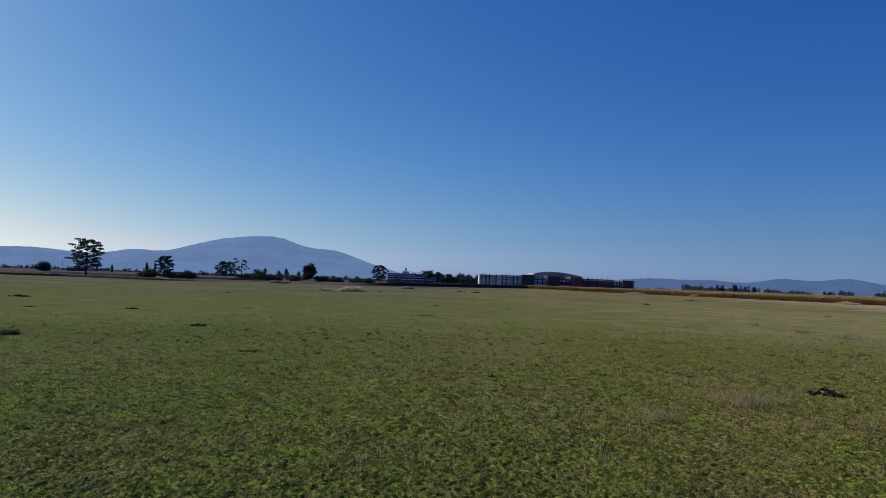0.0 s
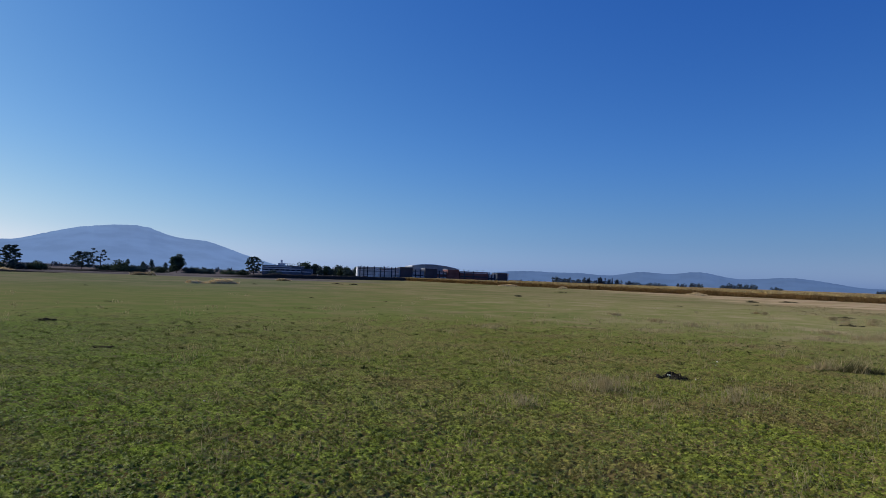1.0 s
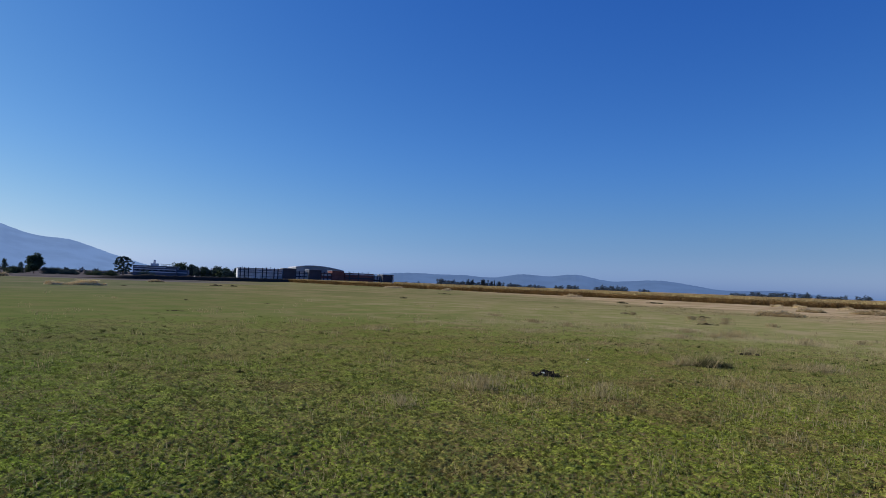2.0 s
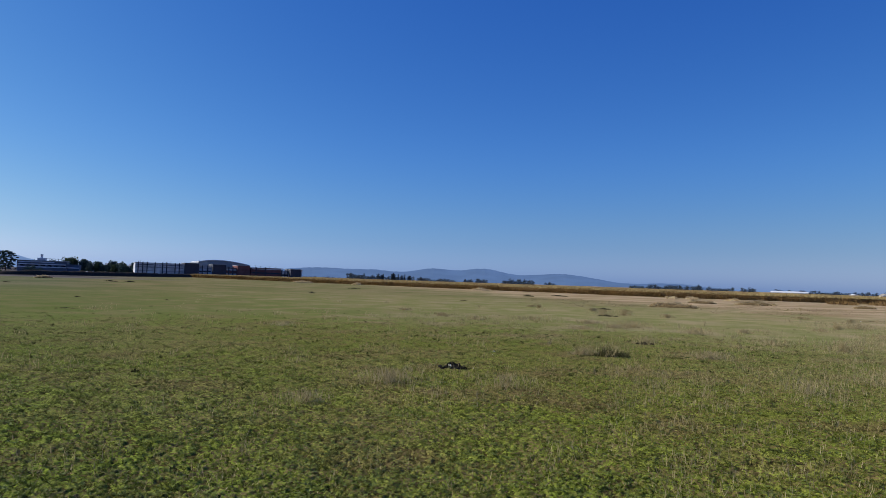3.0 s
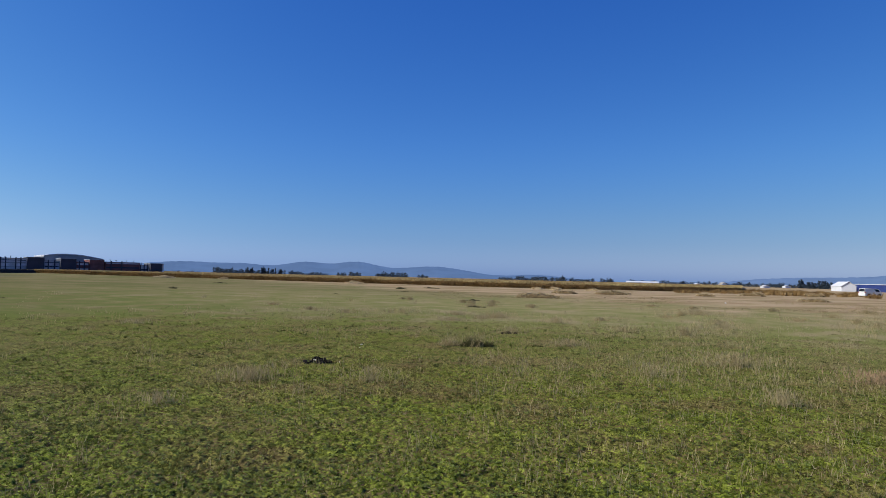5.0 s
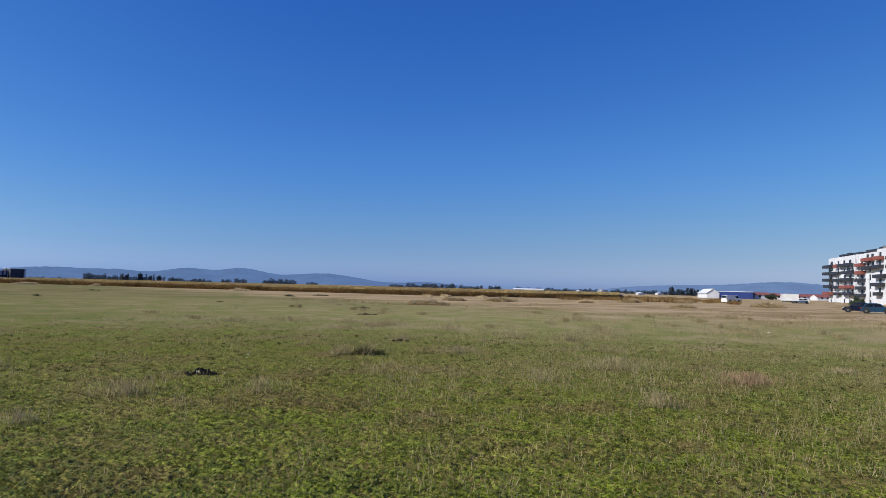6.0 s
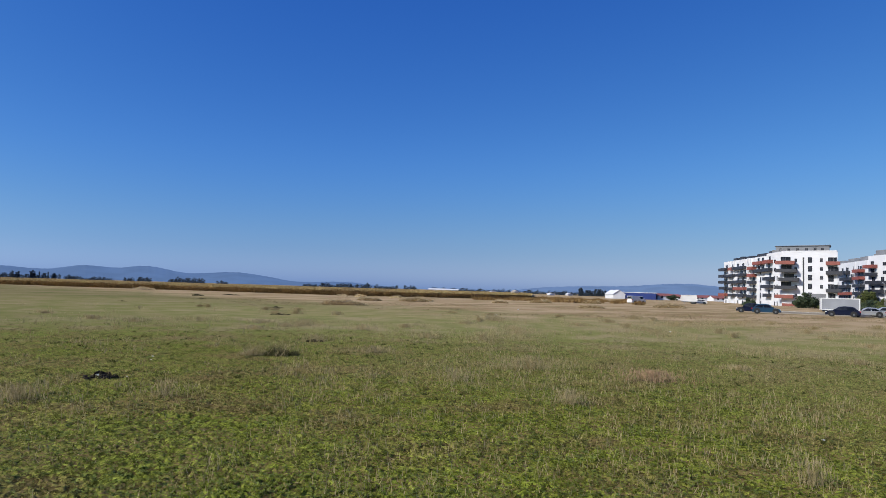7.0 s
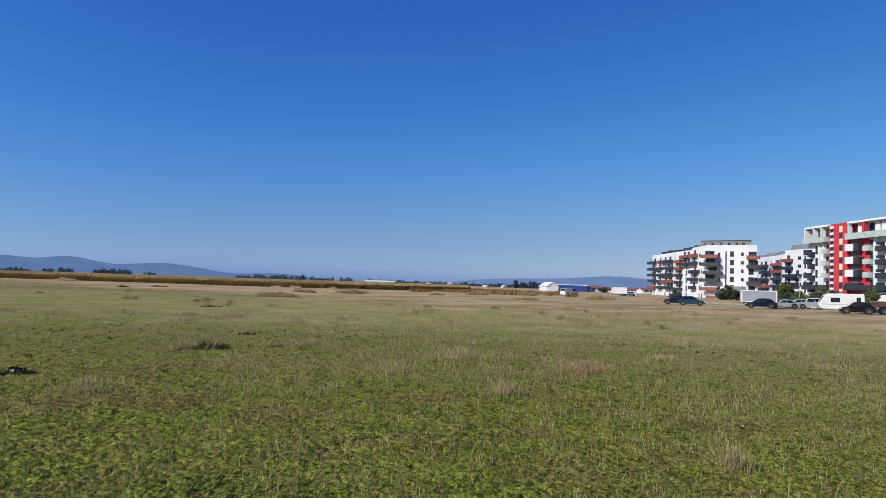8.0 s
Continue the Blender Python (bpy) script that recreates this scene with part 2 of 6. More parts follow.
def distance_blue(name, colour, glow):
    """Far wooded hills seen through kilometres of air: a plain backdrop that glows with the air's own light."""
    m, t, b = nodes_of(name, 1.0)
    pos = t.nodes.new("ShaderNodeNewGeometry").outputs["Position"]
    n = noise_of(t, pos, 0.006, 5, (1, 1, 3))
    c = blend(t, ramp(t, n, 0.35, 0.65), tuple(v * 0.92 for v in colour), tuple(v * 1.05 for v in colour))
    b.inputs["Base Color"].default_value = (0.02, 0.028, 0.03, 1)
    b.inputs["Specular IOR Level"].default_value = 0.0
    # the blue of the haze is painted in as emission
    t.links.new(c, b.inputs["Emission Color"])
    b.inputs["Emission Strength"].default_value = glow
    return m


def glass(name, colour, rough=0.06):
    m, t, b = nodes_of(name, rough)
    co = t.nodes.new("ShaderNodeTexCoord").outputs["Object"]
    t.links.new(blend(t, ramp(t, noise_of(t, co, 0.8), 0.4, 0.6), colour, tuple(c * 2.2 + 0.01 for c in colour)), b.inputs["Base Color"])
    b.inputs["Specular IOR Level"].default_value = 0.25
    return m


M_GROUND, M_SOD, M_BLADES = meadow_ground(), meadow_sod(), meadow_blades()
M_STALK = foliage("dry stalks", (0.25, 0.195, 0.092), (0.45, 0.37, 0.205), 0.35)
M_WEED = foliage("dark weeds", (0.040, 0.045, 0.014), (0.200, 0.180, 0.078), 0.2)
M_HEAP = foliage("dry heap grass", (0.30, 0.225, 0.120), (0.62, 0.50, 0.30), 0.3)
M_BLEACH = foliage("bleached straw", (0.46, 0.35, 0.19), (0.76, 0.62, 0.38), 0.25)
# dead grass under the dry heaps, darkened in colour for their shaded undersides
M_THATCH_SHADED = plain("dead thatch, shade-dark", (0.17, 0.12, 0.058), 0.95, 0.4, 2.0, 25.0, 0.8)
M_STRAW = plain("packed straw", (0.44, 0.345, 0.195), 0.95, 0.25, 2.0, 25.0, 0.8)
M_MAIZE = foliage("ripe maize", (0.095, 0.054, 0.020), (0.31, 0.200, 0.082), 0.25)
M_MAIZE_TOP = foliage("maize tops", (0.265, 0.180, 0.068), (0.52, 0.41, 0.19), 0.25)
M_CANOPY = plain("maize mass", (0.20, 0.125, 0.05), 0.9, 0.5, 0.6, 5.0, 1.0)
# needle and leaf colours are lifted towards blue: distance haze put in
M_HAZY_PINE = foliage("hazy pine needles", (0.038, 0.060, 0.060), (0.085, 0.115, 0.098), 0.15)
M_LEAF = foliage("broad leaves", (0.032, 0.050, 0.036), (0.084, 0.110, 0.062), 0.2)
M_OLIVE = foliage("olive shrub leaves", (0.055, 0.075, 0.028), (0.165, 0.185, 0.070), 0.3)
# distance haze is put into this bluish leaf colour
M_HAZY_WOODS = foliage("far woods hazed blue", (0.036, 0.050, 0.070), (0.058, 0.078, 0.098), 0.1)
M_BARK = plain("bark", (0.085, 0.065, 0.050), 0.9, 0.4, 2.0, 20.0, 0.8)
M_EARTH = plain("dark earth", (0.035, 0.030, 0.026), 0.95, 0.5, 3.0, 30.0, 1.0)
M_CLOD = plain("turf clod earth", (0.052, 0.044, 0.024), 0.95, 0.5, 4.0, 40.0, 1.0)
M_ROSETTE = foliage("rosette leaves", (0.032, 0.046, 0.006), (0.216, 0.258, 0.054), 0.25)
M_ROSETTE.node_tree.nodes["Principled BSDF"].inputs["Specular IOR Level"].default_value = 0.13
M_ROSETTE.node_tree.nodes["Principled BSDF"].inputs["Roughness"].default_value = 0.5
M_SHADE_TUFT = foliage("shade-dark tuft blades", (0.030, 0.038, 0.010), (0.105, 0.115, 0.034), 0.2)
M_LITTER = foliage("dead grass litter", (0.135, 0.092, 0.040), (0.400, 0.330, 0.180), 0.2)
M_STONE = plain("pale stone", (0.60, 0.58, 0.52), 0.7, 0.2, 6.0, 40.0, 0.3)
M_ASPHALT = plain("dusty asphalt", (0.27, 0.235, 0.18), 0.9, 0.3, 0.3, 25.0, 0.4)
M_KERB = plain("kerb concrete", (0.32, 0.29, 0.25), 0.85, 0.3, 0.8, 25.0, 0.3)
M_WHITE = plain("white render", (0.59, 0.60, 0.63), 0.85, 0.06, 0.25, 14.0, 0.1)
M_GREY = plain("grey render", (0.17, 0.178, 0.195), 0.85, 0.15, 0.25, 14.0, 0.1)
M_SLATE = plain("slate grey panels", (0.022, 0.025, 0.034), 0.6, 0.25, 0.8, 9.0, 0.1)
M_RUST = plain("rust red panels", (0.205, 0.060, 0.045), 0.65, 0.2, 0.8, 9.0, 0.1)
M_RED = plain("red render", (0.42, 0.030, 0.046), 0.8, 0.15, 0.4, 12.0, 0.1)
M_TEAL = plain("frosted balcony glass", (0.36, 0.41, 0.40), 0.25, 0.12, 0.8, 9.0, 0.05)
M_CREAM = plain("cream panels", (0.62, 0.55, 0.40), 0.8, 0.15, 0.6, 9.0, 0.1)
M_PANE = glass("window glass", (0.012, 0.014, 0.02), 0.12)
M_PANE.node_tree.nodes["Principled BSDF"].inputs["Specular IOR Level"].default_value = 0.12
M_FRAME = plain("window frames", (0.10, 0.10, 0.11), 0.6, 0.15, 1.0, 20.0, 0.05)
M_CARGLASS = glass("car glass", (0.006, 0.007, 0.010), 0.12)
M_STEEL = plain("galvanised steel", (0.42, 0.43, 0.44), 0.5, 0.15, 1.0, 20.0, 0.1, 0.6)
M_TYRE = plain("tyre rubber", (0.018, 0.018, 0.018), 0.85, 0.3, 3.0, 30.0, 0.3)
M_RIM = plain("alloy rim", (0.17, 0.175, 0.185), 0.35, 0.15, 4.0, 30.0, 0.1, 0.8)
M_LAMPGLASS = plain("headlamp glass", (0.70, 0.72, 0.75), 0.15, 0.1, 8.0, 30.0, 0.05)
M_TAIL = plain("tail lamp red", (0.35, 0.015, 0.015), 0.25, 0.1, 8.0, 30.0, 0.05)
M_BLUEPAINT = plain("blue car paint", (0.014, 0.046, 0.088), 0.35, 0.12, 0.7, 30.0, 0.03, 0.0, 0.0)
M_NAVY = plain("navy car paint", (0.006, 0.010, 0.030), 0.35, 0.12, 0.7, 30.0, 0.03, 0.0, 0.0)
M_BLACK = plain("black car paint", (0.007, 0.007, 0.010), 0.35, 0.12, 0.7, 30.0, 0.03, 0.0, 0.0)
for m in (M_BLUEPAINT, M_NAVY, M_BLACK):
    m.node_tree.nodes["Principled BSDF"].inputs["Specular IOR Level"].default_value = 0.2
M_SILVER = plain("silver car paint", (0.40, 0.42, 0.45), 0.35, 0.1, 0.7, 30.0, 0.03, 0.5, 0.5)
M_VANWHITE = plain("white vehicle paint", (0.64, 0.64, 0.63), 0.4, 0.08, 0.7, 20.0, 0.05)
M_TRAILER = plain("grey trailer sheeting", (0.27, 0.28, 0.30), 0.5, 0.12, 0.5, 8.0, 0.08)
M_BLUESHEET = plain("blue sheet cladding", (0.018, 0.040, 0.190), 0.55, 0.15, 0.3, 6.0, 0.15)
M_TILE = plain("red roof tiles", (0.235, 0.080, 0.070), 0.85, 0.25, 0.5, 8.0, 0.4)
M_SHED = plain("pale shed cladding", (0.50, 0.52, 0.58), 0.7, 0.35, 0.35, 5.0, 0.2)
M_DARKSHED = plain("dark shed cladding", (0.030, 0.034, 0.056), 0.75, 0.25, 0.3, 5.0, 0.2)
M_DEPOT = plain("blue-grey depot cladding", (0.085, 0.100, 0.150), 0.75, 0.25, 0.3, 5.0, 0.2)
M_BRICK = plain("brown brick", (0.165, 0.080, 0.078), 0.9, 0.3, 0.4, 7.0, 0.4)
M_HALLROOF = plain("hall roof sheet", (0.24, 0.26, 0.29), 0.6, 0.2, 0.2, 5.0, 0.2)
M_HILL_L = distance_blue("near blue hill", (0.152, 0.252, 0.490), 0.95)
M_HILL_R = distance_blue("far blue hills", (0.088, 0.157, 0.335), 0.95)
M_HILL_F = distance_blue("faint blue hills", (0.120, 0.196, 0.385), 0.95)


# ---- building blocks ----
def mesh_of(name, verts, faces, material, tone=None, smooth=False):
    """A mesh from numpy arrays of vertices and of equal-sided faces."""
    me = bpy.data.meshes.new(name)
    n, k = faces.shape
    me.vertices.add(len(verts))
    me.vertices.foreach_set("co", np.ascontiguousarray(verts, dtype=np.float32).ravel())
    me.loops.add(n * k)
    me.loops.foreach_set("vertex_index", np.ascontiguousarray(faces, dtype=np.int32).ravel())
    me.polygons.add(n)
    me.polygons.foreach_set("loop_start", np.arange(0, n * k, k, dtype=np.int32))
    me.polygons.foreach_set("loop_total", np.full(n, k, dtype=np.int32))
    if smooth:
        me.polygons.foreach_set("use_smooth", np.ones(n, dtype=bool))
    me.update(calc_edges=True)
    if tone is not None:
        me.attributes.new("tone", "FLOAT", "POINT").data.foreach_set("value", np.ascontiguousarray(tone, dtype=np.float32))
    me.materials.append(material)
    return me


def finish(name, bm, material, bevel=0.0, smooth=False):
    if bevel:
        bmesh.ops.bevel(bm, geom=bm.edges[:], offset=bevel, segments=1, affect="EDGES", clamp_overlap=True)
    bmesh.ops.recalc_face_normals(bm, faces=bm.faces[:])
    me = bpy.data.meshes.new(name)
    bm.to_mesh(me)
    bm.free()
    me.materials.append(material)
    if smooth:
        for p in me.polygons:
            p.use_smooth = True
    return me


def part(name, data, parent, m=None, label=""):
    ob = new(name, data)
    ob.parent = parent
    if m is not None:
        ob.matrix_basis = m
    return tagged(ob, label)


def root(name, x, y, z, turn, label, category, group="", kind=""):
    ob = new(name)
    ob.matrix_basis = pose(x, y, z, 0, 0, turn)
    return tagged(ob, label, category, group, kind)


def on_turf(x, y):
    """The height on which a small thing lies in the meadow."""
    return float(ground_z(x, y)) + (0.024 if math.hypot(x, y) < 34 else 0.0)


def box(bm, x0, x1, y0, y1, z0, z1):
    m = Matrix.Translation(((x0 + x1) / 2, (y0 + y1) / 2, (z0 + z1) / 2)) @ Matrix.Diagonal((x1 - x0, y1 - y0, z1 - z0, 1))
    return bmesh.ops.create_cube(bm, size=1, matrix=m)["verts"]


def boxes(name, list_of, material, bevel=0.0):
    bm = bmesh.new()
    for b in list_of:
        box(bm, *b)
    return finish(name, bm, material, bevel)


def tube(bm, p, q, r0, r1, sides=6):
    p, q = Vector(p), Vector(q)
    d = q - p
    m = Matrix.Translation((p + q) / 2) @ d.to_track_quat("Z", "Y").to_matrix().to_4x4()
    bmesh.ops.create_cone(bm, cap_ends=True, segments=sides, radius1=r0, radius2=r1, depth=d.length, matrix=m)


def blades(base, height, width, rng, lean=0.35):
    """Single-triangle blades: vertices, faces and a tone for each."""
    n = len(base)
    turn, tip = rng.uniform(0, 2 * np.pi, n), rng.uniform(0, 2 * np.pi, n)
    side = np.stack([np.cos(turn), np.sin(turn), np.zeros(n)], 1) * (width / 2)[:, None]
    lean = lean * rng.uniform(0.3, 1.7, n)
    top = base + np.stack([np.cos(tip) * lean * height, np.sin(tip) * lean * height, height], 1)
    v = np.stack([base - side, base + side, top], 1).reshape(-1, 3)
    return v, np.arange(3 * n).reshape(n, 3), np.repeat(rng.random(n), 3)


def leaf_cloud(centres, sizes, per, leaf, rng, flat=0.6):
    """Leaves as small tilted quads, scattered in clumps round the given centres."""
    k = len(centres)
    d = rng.normal(size=(k, per, 3))
    d /= np.linalg.norm(d, axis=2, keepdims=True)
    d *= (rng.random((k, per, 1)) ** 0.45) * sizes[:, None, None]
    d[:, :, 2] *= flat
    c = (centres[:, None, :] + d).reshape(-1, 3)
    n = len(c)
    a = rng.normal(size=(n, 3))
    b = rng.normal(size=(n, 3))
    a /= np.linalg.norm(a, axis=1, keepdims=True)
    b -= a * (a * b).sum(1, keepdims=True)
    b /= np.linalg.norm(b, axis=1, keepdims=True)
    s = (leaf * rng.uniform(0.6, 1.4, n))[:, None]
    v = np.stack([c - a * s, c + b * s * 0.5, c + a * s, c - b * s * 0.5], 1).reshape(-1, 3)
    return v, np.arange(4 * n).reshape(n, 4), np.repeat(rng.random(n), 4)


# ---- ground and distance ----
def ripple(x, y, scale, seed):
    """Smooth noise over the plan, between -1 and 1, for whole arrays of places."""
    grid = np.random.default_rng(seed).uniform(-1, 1, (256, 256))
    u, v = np.asarray(x) * scale + 64.3, np.asarray(y) * scale + 17.9
    i, j = np.floor(u).astype(int), np.floor(v).astype(int)
    a, b = u - i, v - j
    a, b = a * a * a * (a * (6 * a - 15) + 10), b * b * b * (b * (6 * b - 15) + 10)
    i, j = i % 256, j % 256
    i1, j1 = (i + 1) % 256, (j + 1) % 256
    return (grid[i, j] * (1 - a) + grid[i1, j] * a) * (1 - b) + (grid[i, j1] * (1 - a) + grid[i1, j1] * a) * b


def ground_z(x, y):
    return 0.035 * ripple(x, y, 0.4, 1) * np.clip(1.6 - np.hypot(x, y) / 50.0, 0, 1) + 0.05 * ripple(x, y, 0.06, 2) - 0.02


def lumps(x, y):
    """How far the turf stands up at each place, by four sizes of lump; below zero the soil is bare."""
    # bent coordinates keep the lumps from lining up
    p = x + 0.05 * ripple(x, y, 5.0, 21) + 0.5 * y
    q = y + 0.05 * ripple(x, y, 5.0, 22) - 0.5 * x
    return 0.46 * ripple(p, q, 17.0, 3) + 0.10 * ripple(q, p, 5.2, 4) + 0.64 * ripple(p, q, 31.0, 5) + 0.14 * ripple(p, q, 0.8, 6) + 0.26


def build_ground():
    rings = np.concatenate([[0.0], np.geomspace(1.5, 400.0, 260), np.geomspace(410.0, 4900.0, 40)])
    segs = 220
    ang = np.linspace(0, 2 * np.pi, segs, endpoint=False)
    verts = []
    for r in rings:
        for a in ang:
            x, y = r * math.cos(a), r * math.sin(a)
            verts.append((x, y, 0.0))
    verts = np.array(verts)
    away = np.hypot(verts[:, 0], verts[:, 1])
    verts[:, 2] = np.where(away < 400, ground_z(verts[:, 0], verts[:, 1]), -0.02)
    i, j = np.meshgrid(np.arange(len(rings) - 1), np.arange(segs), indexing="ij")
    i, j = i.ravel(), j.ravel()
    k = (j + 1) % segs
    faces = np.stack([i * segs + j, (i + 1) * segs + j, (i + 1) * segs + k, i * segs + k], 1)
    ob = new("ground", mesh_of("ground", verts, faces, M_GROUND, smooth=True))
    tagged(ob, "flat green meadow with worn brown and dry patches", "ground", kind="structure")


def ridge(name, label, start, step, width, heights, dist, material, seed):
    """A long hill as a sum of rounded humps, its height given as an angle above the horizon, with a wooded crest."""
    heights = np.array(heights)
    az = np.arange(start - 3, start + step * (len(heights) - 1) + 3, 0.08)
    humps = np.exp(-0.5 * ((az[:, None] - (start + step * np.arange(len(heights)))) / width) ** 2)
    el = humps @ heights
    rng = np.random.default_rng(seed)
    el = el + 0.012 * np.interp(az, az[::3], rng.normal(size=len(az[::3])))
    top = 2 + dist * np.tan(np.radians(el))
    rows, depth = [], (0.0, 0.25, 0.5, 0.75, 1.0, 1.2)
    for f in depth:
        r = dist - 700 * (1 - f)
        z = np.where(f <= 1, (top + 40) * (f ** 0.85) - 40, top - 60)
        if 0 < f < 1:
            z = z + 5.0 * np.interp(az, az[::45], rng.normal(size=len(az[::45])))
        rows.append(np.stack([r * np.sin(np.radians(az)), r * np.cos(np.radians(az)), z], 1))
    v = np.concatenate(rows)
    n = len(az)
    i, j = np.meshgrid(np.arange(len(depth) - 1), np.arange(n - 1), indexing="ij")
    i, j = i.ravel(), j.ravel()
    f = np.stack([i * n + j, i * n + j + 1, (i + 1) * n + j + 1, (i + 1) * n + j], 1)
    tagged(new(name, mesh_of(name, v, f, material, smooth=True)), label, "hill", kind="structure")


build_ground()
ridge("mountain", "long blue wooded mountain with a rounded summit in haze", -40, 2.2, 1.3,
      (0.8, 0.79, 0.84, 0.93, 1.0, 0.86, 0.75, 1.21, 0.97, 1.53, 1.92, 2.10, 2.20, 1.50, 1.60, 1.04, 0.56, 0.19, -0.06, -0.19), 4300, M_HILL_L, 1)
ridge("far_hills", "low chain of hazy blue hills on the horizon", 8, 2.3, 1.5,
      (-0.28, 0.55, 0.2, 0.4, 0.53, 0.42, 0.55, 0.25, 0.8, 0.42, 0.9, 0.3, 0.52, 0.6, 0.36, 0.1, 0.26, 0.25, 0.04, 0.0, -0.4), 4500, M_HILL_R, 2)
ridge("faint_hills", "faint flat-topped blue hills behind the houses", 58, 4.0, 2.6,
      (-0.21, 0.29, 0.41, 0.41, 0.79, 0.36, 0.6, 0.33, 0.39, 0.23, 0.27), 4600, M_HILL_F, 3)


def at_az(az, d):
    return d * math.sin(radians(az)), d * math.cos(radians(az))


# ---- the meadow's growth ----
def sod_patch(r, a0, a1, step, fade_in):
    """One fan of the turf's skin between two bearings, on the given rings: vertices and faces."""
    a = np.arange(radians(a0), radians(a1) + step, step)
    rr, aa = np.meshgrid(r, a, indexing="ij")
    x, y, rr = (rr * np.sin(aa)).ravel(), (rr * np.cos(aa)).ravel(), rr.ravel()
    # sinks away under the ground at its outer edge
    rim = np.clip((36.0 - rr) / 12.0, 0, 1) * (np.clip((rr - 4.4) / 0.1, 0, 1) if fade_in else 1.0)
    rise = 0.025 * np.tanh(2.6 * lumps(x, y)) - 0.03 * (1 - rim)
    z = ground_z(x, y) + rise + 0.010 * ripple(x, y, 24.0, 9)
    i, j = np.meshgrid(np.arange(len(r) - 1), np.arange(len(a) - 1), indexing="ij")
    i, j, n = i.ravel(), j.ravel(), len(a)
    f = np.stack([i * n + j, i * n + j + 1, (i + 1) * n + j + 1, (i + 1) * n + j], 1)
    # leave out what lies wholly under the soil
    return np.stack([x, y, z], 1), f[~(rise < -0.020)[f].all(1)]


def build_sod():
    """The matted turf itself: a lumpy skin of roots and low leaves, broken by hollows in which the soil shows."""
    fine = [4.4]
    while fine[-1] < 36.0:
        fine.append(fine[-1] * (1 + 0.0040 * max(1.0, fine[-1] / 12.0) ** 0.7))
    vs, fs, k = [], [], 0
    for patch in (sod_patch(np.array(fine), -41.0, 101.0, 0.0030, True), sod_patch(np.geomspace(0.25, 4.45, 150), -41.0, 101.0, 0.018, False),
                  sod_patch(np.geomspace(0.25, 36.0, 250), 101.0, 319.0, 0.018, False)):
        vs.append(patch[0])
        fs.append(patch[1] + k)
        k += len(patch[0])
    tagged(new("turf", mesh_of("turf", np.concatenate(vs), np.concatenate(fs), M_SOD, smooth=True)), "matted lumpy turf with bare hollows between the tussocks", "turf", kind="stuff")


def build_turf():
    """Turf of single blades in tufts of uneven height; thins out and coarsens evenly with the distance from the path."""
    rng = np.random.default_rng(10)
    per = 10
    n = 50000
    r = np.exp(rng.uniform(math.log(4.8), math.log(46.0), n))
    a = np.radians(rng.uniform(-41, 101, n))
    # the turf also goes on round the path and behind it
    m = 14000
    r = np.concatenate([r, np.exp(rng.uniform(math.log(0.8), math.log(26.0), m)), np.sqrt(rng.uniform(0.0, 5.2 ** 2, 9000))])
    a = np.concatenate([a, np.radians(rng.uniform(101, 319, m)), rng.uniform(0, 2 * np.pi, 9000)])
    n = len(r)
    cx, cy = r * np.sin(a), r * np.cos(a)
    wave = np.array([noise.noise((x * 1.1, y * 1.1, 0.0)) + 0.7 * noise.noise((x * 4.5, y * 4.5, 5.0)) for x, y in zip(cx, cy)])
    rise = lumps(cx, cy)
    size = rng.uniform(0.35, 1.0, n) ** 1.5 * np.clip(0.85 + 0.7 * wave, 0.0, 1.6) * np.clip(0.30 + 1.7 * rise, 0.0, 1.7)
    keep = (size > 0.05) & (rng.random(n) > (r - 14.0) / 30.0)
    cx, cy, r, size, rise = cx[keep], cy[keep], r[keep], size[keep], rise[keep]
    rr = np.repeat(r, per)
    spread = 0.012 + 0.0011 * rr
    x = np.repeat(cx, per) + rng.normal(size=len(rr)) * spread
    y = np.repeat(cy, per) + rng.normal(size=len(rr)) * spread
    h = (0.011 + 0.068 * np.repeat(size, per)) * rng.uniform(0.5, 1.15, len(rr)) * np.minimum(1.0, 15.0 / rr) ** 0.5
    w = rr * rng.uniform(0.0005, 0.0013, len(rr)) + 0.002
    v, f, t = blades(np.stack([x, y, ground_z(x, y) + 0.023 * np.tanh(2.6 * np.repeat(rise, per)) - 0.005], 1), h * 0.62, w, rng, 1.1)
    t = 0.52 + 0.34 * np.repeat(np.clip((rr - 8.0) / 16.0, 0, 1), 3) + (t - 0.5) * np.repeat(np.minimum(1.0, 9.0 / rr), 3)
    tagged(new("grass", mesh_of("grass", v, f, M_BLADES, t)), "short green meadow grass, drier towards the maize", "grass", kind="stuff")


